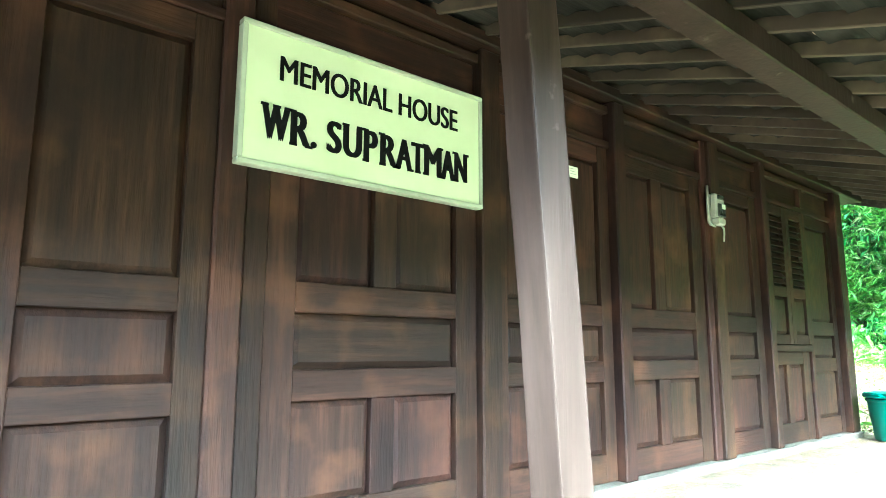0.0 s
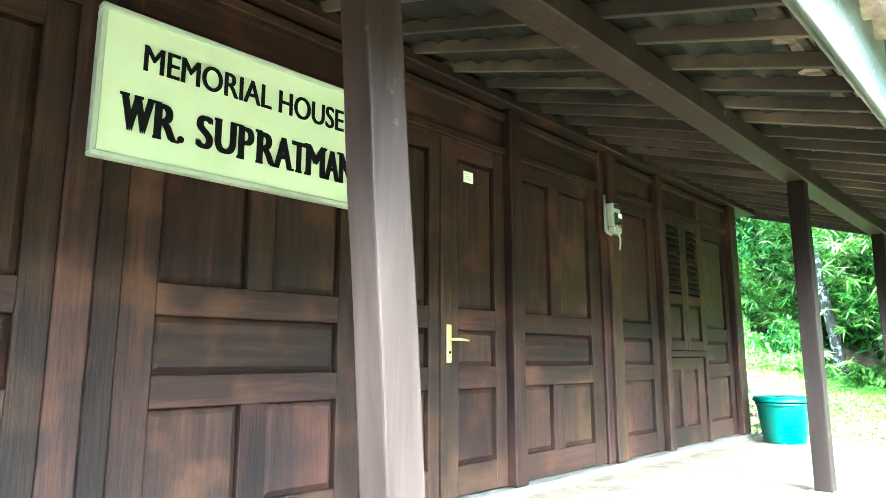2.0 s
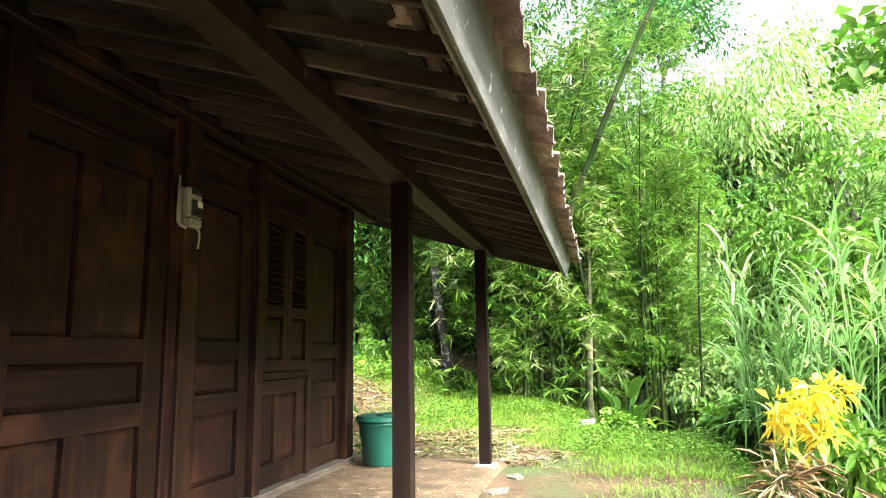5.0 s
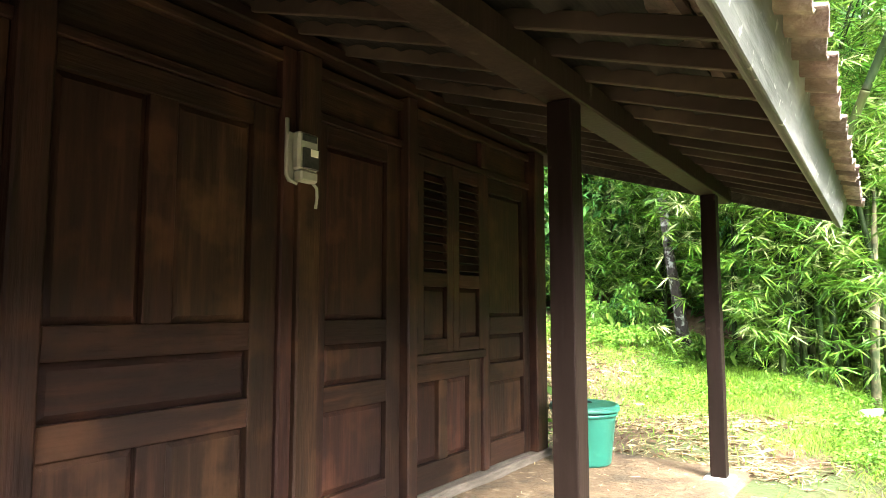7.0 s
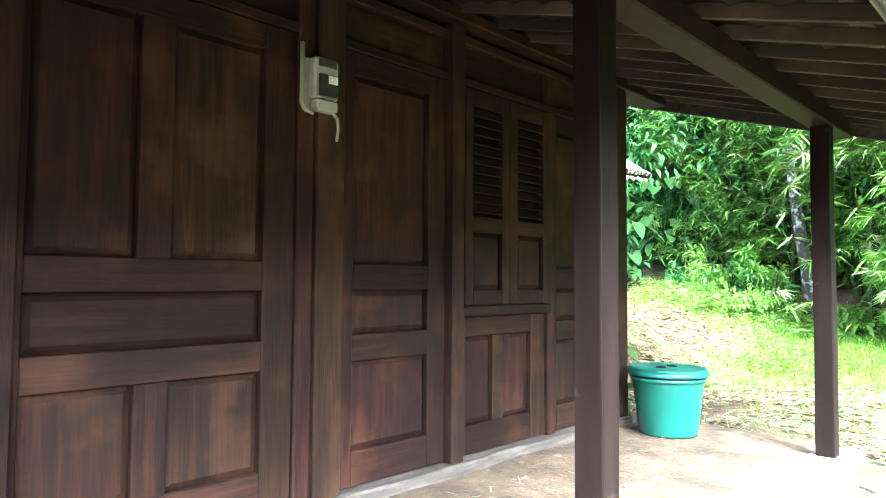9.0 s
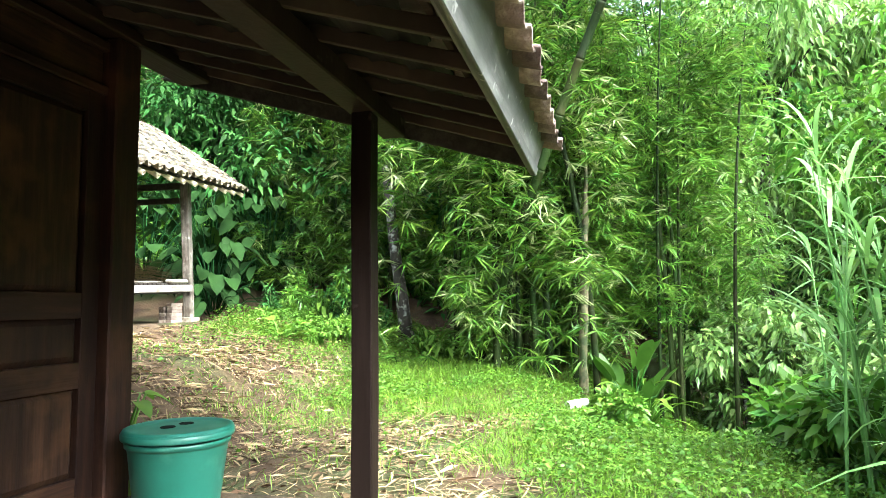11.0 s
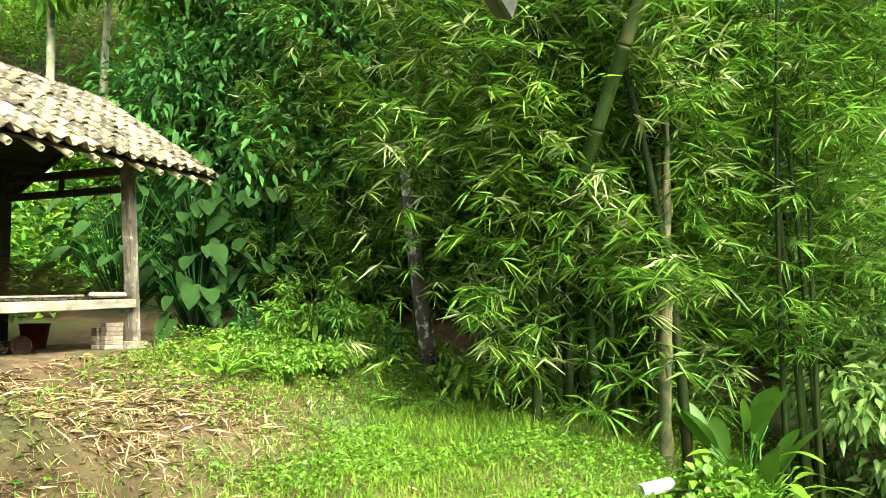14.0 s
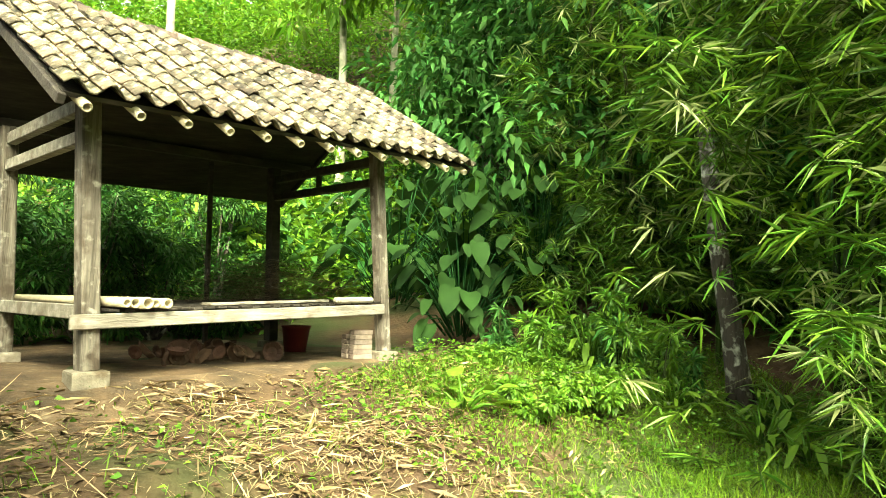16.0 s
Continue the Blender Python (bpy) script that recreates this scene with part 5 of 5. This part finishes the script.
# tall cane grass
for gx0, gy0, n_ in ((10.5, -4.75, 10), (10.0, -5.3, 12), (11.1, -5.9, 10), (8.9, -4.95, 9), (9.4, -5.8, 9)):
    clump = empty("tall_grass", pose(0, 0, 0), "tall green cane grass with long arching blades", "grass clump", "tall grass clumps")
    b, w_, l_ = [], [], []
    for k in range(n_ * 2):
        x, y = gx0 + rng.normal(0, 0.26), gy0 + rng.normal(0, 0.26)
        z = float(ground_height(x, y))
        H = rng.uniform(1.5, 3.1)
        dx, dy = rng.normal(0, 0.22), rng.normal(0, 0.22)
        part("stalk", ring([(x, y, z - 0.05), (x + dx * 0.4, y + dy * 0.4, z + H * 0.5), (x + dx, y + dy, z + H * 0.95)], [0.013, 0.010, 0.004], 5), TALLGRASS, clump)
        for j in range(15):
            t = rng.uniform(0.12, 1.0)
            a = rng.uniform(0, 2 * math.pi)
            b.append((x + dx * t * t, y + dy * t * t, z + H * 0.95 * t))
            w_.append((math.cos(a) * 0.55, math.sin(a) * 0.55, rng.uniform(0.8, 1.8)))
            l_.append(rng.uniform(0.4, 0.95))
    link("blades", blades_mesh("blades", np.array(b), np.array(w_), np.array(l_), rng.uniform(0.020, 0.038, len(b)), rng.uniform(0.35, 0.85, len(b)), 6, rng), TALLGRASS, clump, smooth=True)


# trees on the slopes
def tree(name, rng, foot, height, radius, lean, crown_r, n, length, ratio, mat, bark, label, hang=0.3, limbs=9, crown_z=0.35, skirt=0):
    t = empty(name, pose(0, 0, 0), label, "tree")
    fz = float(ground_height(*foot))
    ends = tree_frame(rng, (*foot, fz), height, radius, lean, limbs, bark, t, crown_r, crown_z)
    c = [tuple(np.array(e) + rng.normal(0, 0.3 * crown_r, 3)) for e in ends for _ in range(3)]
    for k in range(skirt):
        a = rng.uniform(0, 2 * math.pi)
        c.append((foot[0] + crown_r * math.cos(a) * rng.uniform(0.3, 1), foot[1] + crown_r * math.sin(a) * rng.uniform(0.3, 1), fz + rng.uniform(0.1, 0.6) * height))
    r = rng.uniform(0.22, 0.42, len(c))[:, None] * crown_r * np.array([[1.1, 1.1, 0.8]])
    cluster_leaves("crown", rng, c, r, n, length, ratio, 0.25, mat, t, hang=hang, shell=0.2)
    return t


rng = np.random.default_rng(47)
tree("drooping_tree", rng, (19.6, -6.0), 7.5, 0.16, (0.4, -0.3), 2.3, 15000, (0.14, 0.27), 0.34, GLOSSLEAF, BARK, "tree with glossy pale-edged hanging leaves", 1.1, 12, 0.2, 16)
tree("drooping_tree", rng, (21.5, -9.2), 9.5, 0.18, (0.5, 0.2), 2.8, 15000, (0.16, 0.30), 0.34, GLOSSLEAF, BARK, "tree with glossy pale-edged hanging leaves", 1.0, 12, 0.2, 16)
tree("green_tree", rng, (17.6, -8.6), 6.5, 0.15, (0.2, 0.4), 2.3, 12000, (0.14, 0.26), 0.4, BUSHLEAF, BARK, "bushy green tree in the ravine", 0.4, 11, 0.2, 14)
tree("green_tree", rng, (14.5, -10.5), 7.0, 0.15, (0.2, 0.4), 2.6, 12000, (0.15, 0.28), 0.4, BUSHLEAF, BARK, "bushy green tree in the ravine", 0.4, 11, 0.2, 14)
for fx, fy, h_, lab in ((19.8, 7.2, 13, 0), (22.6, 8.6, 14, 0), (21.3, 4.8, 12, 0), (18.4, 10.6, 13, 0), (25.0, 6.0, 15, 0), (15.5, 13.5, 13, 0), (22.0, 13.0, 14, 0)):
    tree("slender_tree", rng, (fx, fy), h_, 0.13, (rng.normal(0, 0.6), rng.normal(0, 0.6)), 2.2, 7500, (0.2, 0.4), 0.42, HILLLEAF, PALEBARK, "slender pale-trunked tree on the wooded slope", 0.3, 9, 0.55)
for fx, fy, h_ in ((20.2, 1.2, 8), (20.5, -2.3, 9), (18.9, 3.6, 8), (23.5, -5.0, 11), (23.8, 0.5, 12), (19.4, 6.0, 7)):
    tree("shade_tree", rng, (fx, fy), h_, 0.17, (rng.normal(0, 0.5), rng.normal(0, 0.5)), 2.6, 15000, (0.13, 0.27), 0.40, DARKLEAF, BARK, "dark green tree in the shade of the slope", 0.4, 11, 0.2, 14)

# undergrowth of the wooded slopes
rng = np.random.default_rng(59)


def slope(x, y):
    a = (x > 18.2 - 0.2 * np.maximum(y, 0)) | (y > 6.9) | (y < -8.5)
    inside = (x > -3) & (x < 10) & (y > -3) & (y < 7)
    return np.where(a & ~inside, 1.0, 0.0)


for n_, mat, size, top, lab, zone in ((90000, HILLLEAF, (0.12, 0.30), 1.9, "bright green undergrowth on the wooded slope", (8, 30, -4, 24)), (70000, BUSHLEAF, (0.10, 0.25), 1.4, "green undergrowth on the wooded slope", (8, 32, -22, 22)),
                                (30000, DARKLEAF, (0.2, 0.42), 1.6, "dark green undergrowth on the wooded slope", (14, 30, -20, 14))):
    p = spread(rng, n_, lambda x, y: slope(x, y) * (0.15 + 0.85 * patchy(x, y, 0.8, top)), *zone)
    p[:, 2] += top * rng.uniform(0, 1, n_) ** 0.8 * (0.3 + 1.3 * patchy(p[:, 0], p[:, 1], 1.1, top * 3))
    way = rng.normal(size=(n_, 3)) * np.array([1, 1, 0.5]) + np.array([-0.4, -0.3, 0.1])
    L = rng.uniform(*size, n_)
    tagged(link("undergrowth", leaves_mesh("undergrowth", p, way, L, L * 0.42, 0.25, rng), mat), lab, "undergrowth", kind="stuff")

# far wooded ridge: leaf clumps on the distant slopes
n_ = 42000
a = rng.uniform(-1.35, 2.0, n_)
d = rng.uniform(30, 62, n_)
p = np.stack([8 + d * np.cos(a), d * np.sin(a), np.zeros(n_)], axis=1)
p[:, 2] = ground_height(p[:, 0], p[:, 1]) + rng.uniform(0, 1, n_) * 7 * (0.3 + patchy(p[:, 0], p[:, 1], 0.25, 1.0))
L = rng.uniform(0.6, 1.3, n_)
tagged(link("far_woods", leaves_mesh("far_woods", p, rng.normal(size=(n_, 3)), L, L * 0.5, 0.25, rng), BUSHLEAF), "green wooded ridge in the distance", "woods", kind="stuff")

# a short length of pipe in the grass
pz = float(ground_height(13.84, -2.41))
pipe = ring([(13.72, -2.30, pz + 0.075), (13.98, -2.52, pz + 0.085)], [0.055, 0.055], 18, cap=False)
bmesh.ops.solidify(pipe, geom=pipe.faces[:], thickness=0.006)
tagged(part("pipe_end", pipe, PVC, smooth=True), "short grey-white plastic pipe lying in the grass", "pipe")

# ---- pieces: stones and roof tiles ----
srng = random.Random(3)
kerb = empty("kerb", pose(0, 0, 0), "rough stone edging of the earth porch", "kerb", kind="structure")
stone_meshes = []
for k in range(6):
    bm = bmesh.new()
    bmesh.ops.create_icosphere(bm, subdivisions=1, radius=1)
    for v in bm.verts:
        v.co *= 1 + 0.22 * noise.noise(v.co * 1.7 + Vector((k * 7, 0, 0)))
        v.co.z = max(min(v.co.z, 0.62), -0.7)
    me = bpy.data.meshes.new("stone")
    bm.to_mesh(me)
    bm.free()
    me.materials.append(PADSTONE)
    stone_meshes.append(me)
x = -2.4
while x < 9.2:
    s_ = srng.uniform(0.09, 0.17)
    ob = new("stone", srng.choice(stone_meshes))
    ob.parent = kerb
    ob.matrix_local = pose(x, -1.83 + srng.uniform(-0.04, 0.04), -0.115 + srng.uniform(-0.035, 0.025), 0, 0, srng.uniform(0, 360)) @ Matrix.Diagonal((s_, s_ * 0.75, 0.11, 1))
    x += s_ * 1.75

tile = tile_mesh("tile", 0.235, 0.275, 0.042)
tile.materials.append(CLAY)
TW, TS = 0.215, 0.205
cols = int((RX1 - RX0) / TW) + 1
rest_v, rest_f, off = [], [], 0
tv = np.array([v.co for v in tile.vertices])
tf = np.array([list(p.vertices) for p in tile.polygons])
rows_ = int((slope_len + 0.05) / TS) + 1
for r in range(rows_):
    s = -0.20 + r * TS
    for c in range(cols):
        y, z = on_slope(s, 0.102)
        m = Matrix.Translation((RX0 + (c + 0.5) * TW + srng.uniform(-0.008, 0.008), y + srng.uniform(-0.014, 0.014), z + srng.uniform(-0.004, 0.006))) @ Matrix.Rotation(SL + srng.uniform(-0.02, 0.02), 4, "X") @ Matrix.Rotation(srng.uniform(-0.03, 0.03), 4, "Z")
        if c >= 14 and r < 7:
            ob = new("tile", tile)
            ob.parent = roof
            ob.matrix_local = m
        else:
            mm = np.array(m)
            rest_v.append(tv @ mm[:3, :3].T + mm[:3, 3])
            rest_f.append(tf + off)
            off += len(tv)
link("tiles", mesh_from("tiles", np.concatenate(rest_v), 4, np.concatenate(rest_f)), CLAY, roof)["kind"] = "stuff"

# shelter roof: front slope as single tiles, the other slopes joined
old = tile_mesh("tile", 0.225, 0.245, 0.078, 0.016)
old.materials.append(OLDTILE)


def tile_slope(a, b, ra, rb, single, name_parent):
    """Tiles on the slope with eave a-b and ridge ra-rb."""
    global old
    ex = (b - a).normalized()
    nrm = ex.cross((ra + rb) / 2 - (a + b) / 2).normalized()
    if nrm.z < 0:
        nrm = -nrm
    up = nrm.cross(ex).normalized()
    if up.z < 0:
        up = -up
    height = (ra - a).dot(up)
    lo, hi = (ra - a).dot(ex), (rb - a).dot(ex)
    width = (b - a).length
    bv, bf, o = [], [], 0
    v0 = np.array([v.co for v in old.vertices])
    f0 = np.array([list(p.vertices) for p in old.polygons])
    r = 0
    while r * 0.185 < height - 0.05:
        t = r * 0.185
        x0, x1 = lo * t / height, width - (width - hi) * t / height
        c = 0
        while c * 0.20 < width:
            x = (c + 0.5) * 0.20
            if x0 - 0.05 <= x <= x1 + 0.05:
                p = a + ex * (x + srng.uniform(-0.01, 0.01)) + up * (t - 0.07 + srng.uniform(-0.022, 0.022)) + nrm * (0.03 + srng.uniform(-0.004, 0.010))
                m = Matrix.Translation(p) @ Matrix((ex, up, nrm)).transposed().to_4x4() @ pose(0, 0, 0, srng.uniform(-3, 1), srng.uniform(-3, 3), srng.uniform(-4, 4))
                if single:
                    ob = new("tile", old)
                    ob.parent = name_parent
                    ob.matrix_local = m
                else:
                    mm = np.array(m)
                    bv.append(v0 @ mm[:3, :3].T + mm[:3, 3])
                    bf.append(f0 + o)
                    o += len(v0)
            c += 1
        r += 1
    if bv:
        link("tiles", mesh_from("tiles", np.concatenate(bv), 4, np.concatenate(bf)), OLDTILE, name_parent)["kind"] = "stuff"


tile_slope(C[0], C[1], RA, RB, True, shelter)
tile_slope(C[2], C[3], RB, RA, False, shelter)
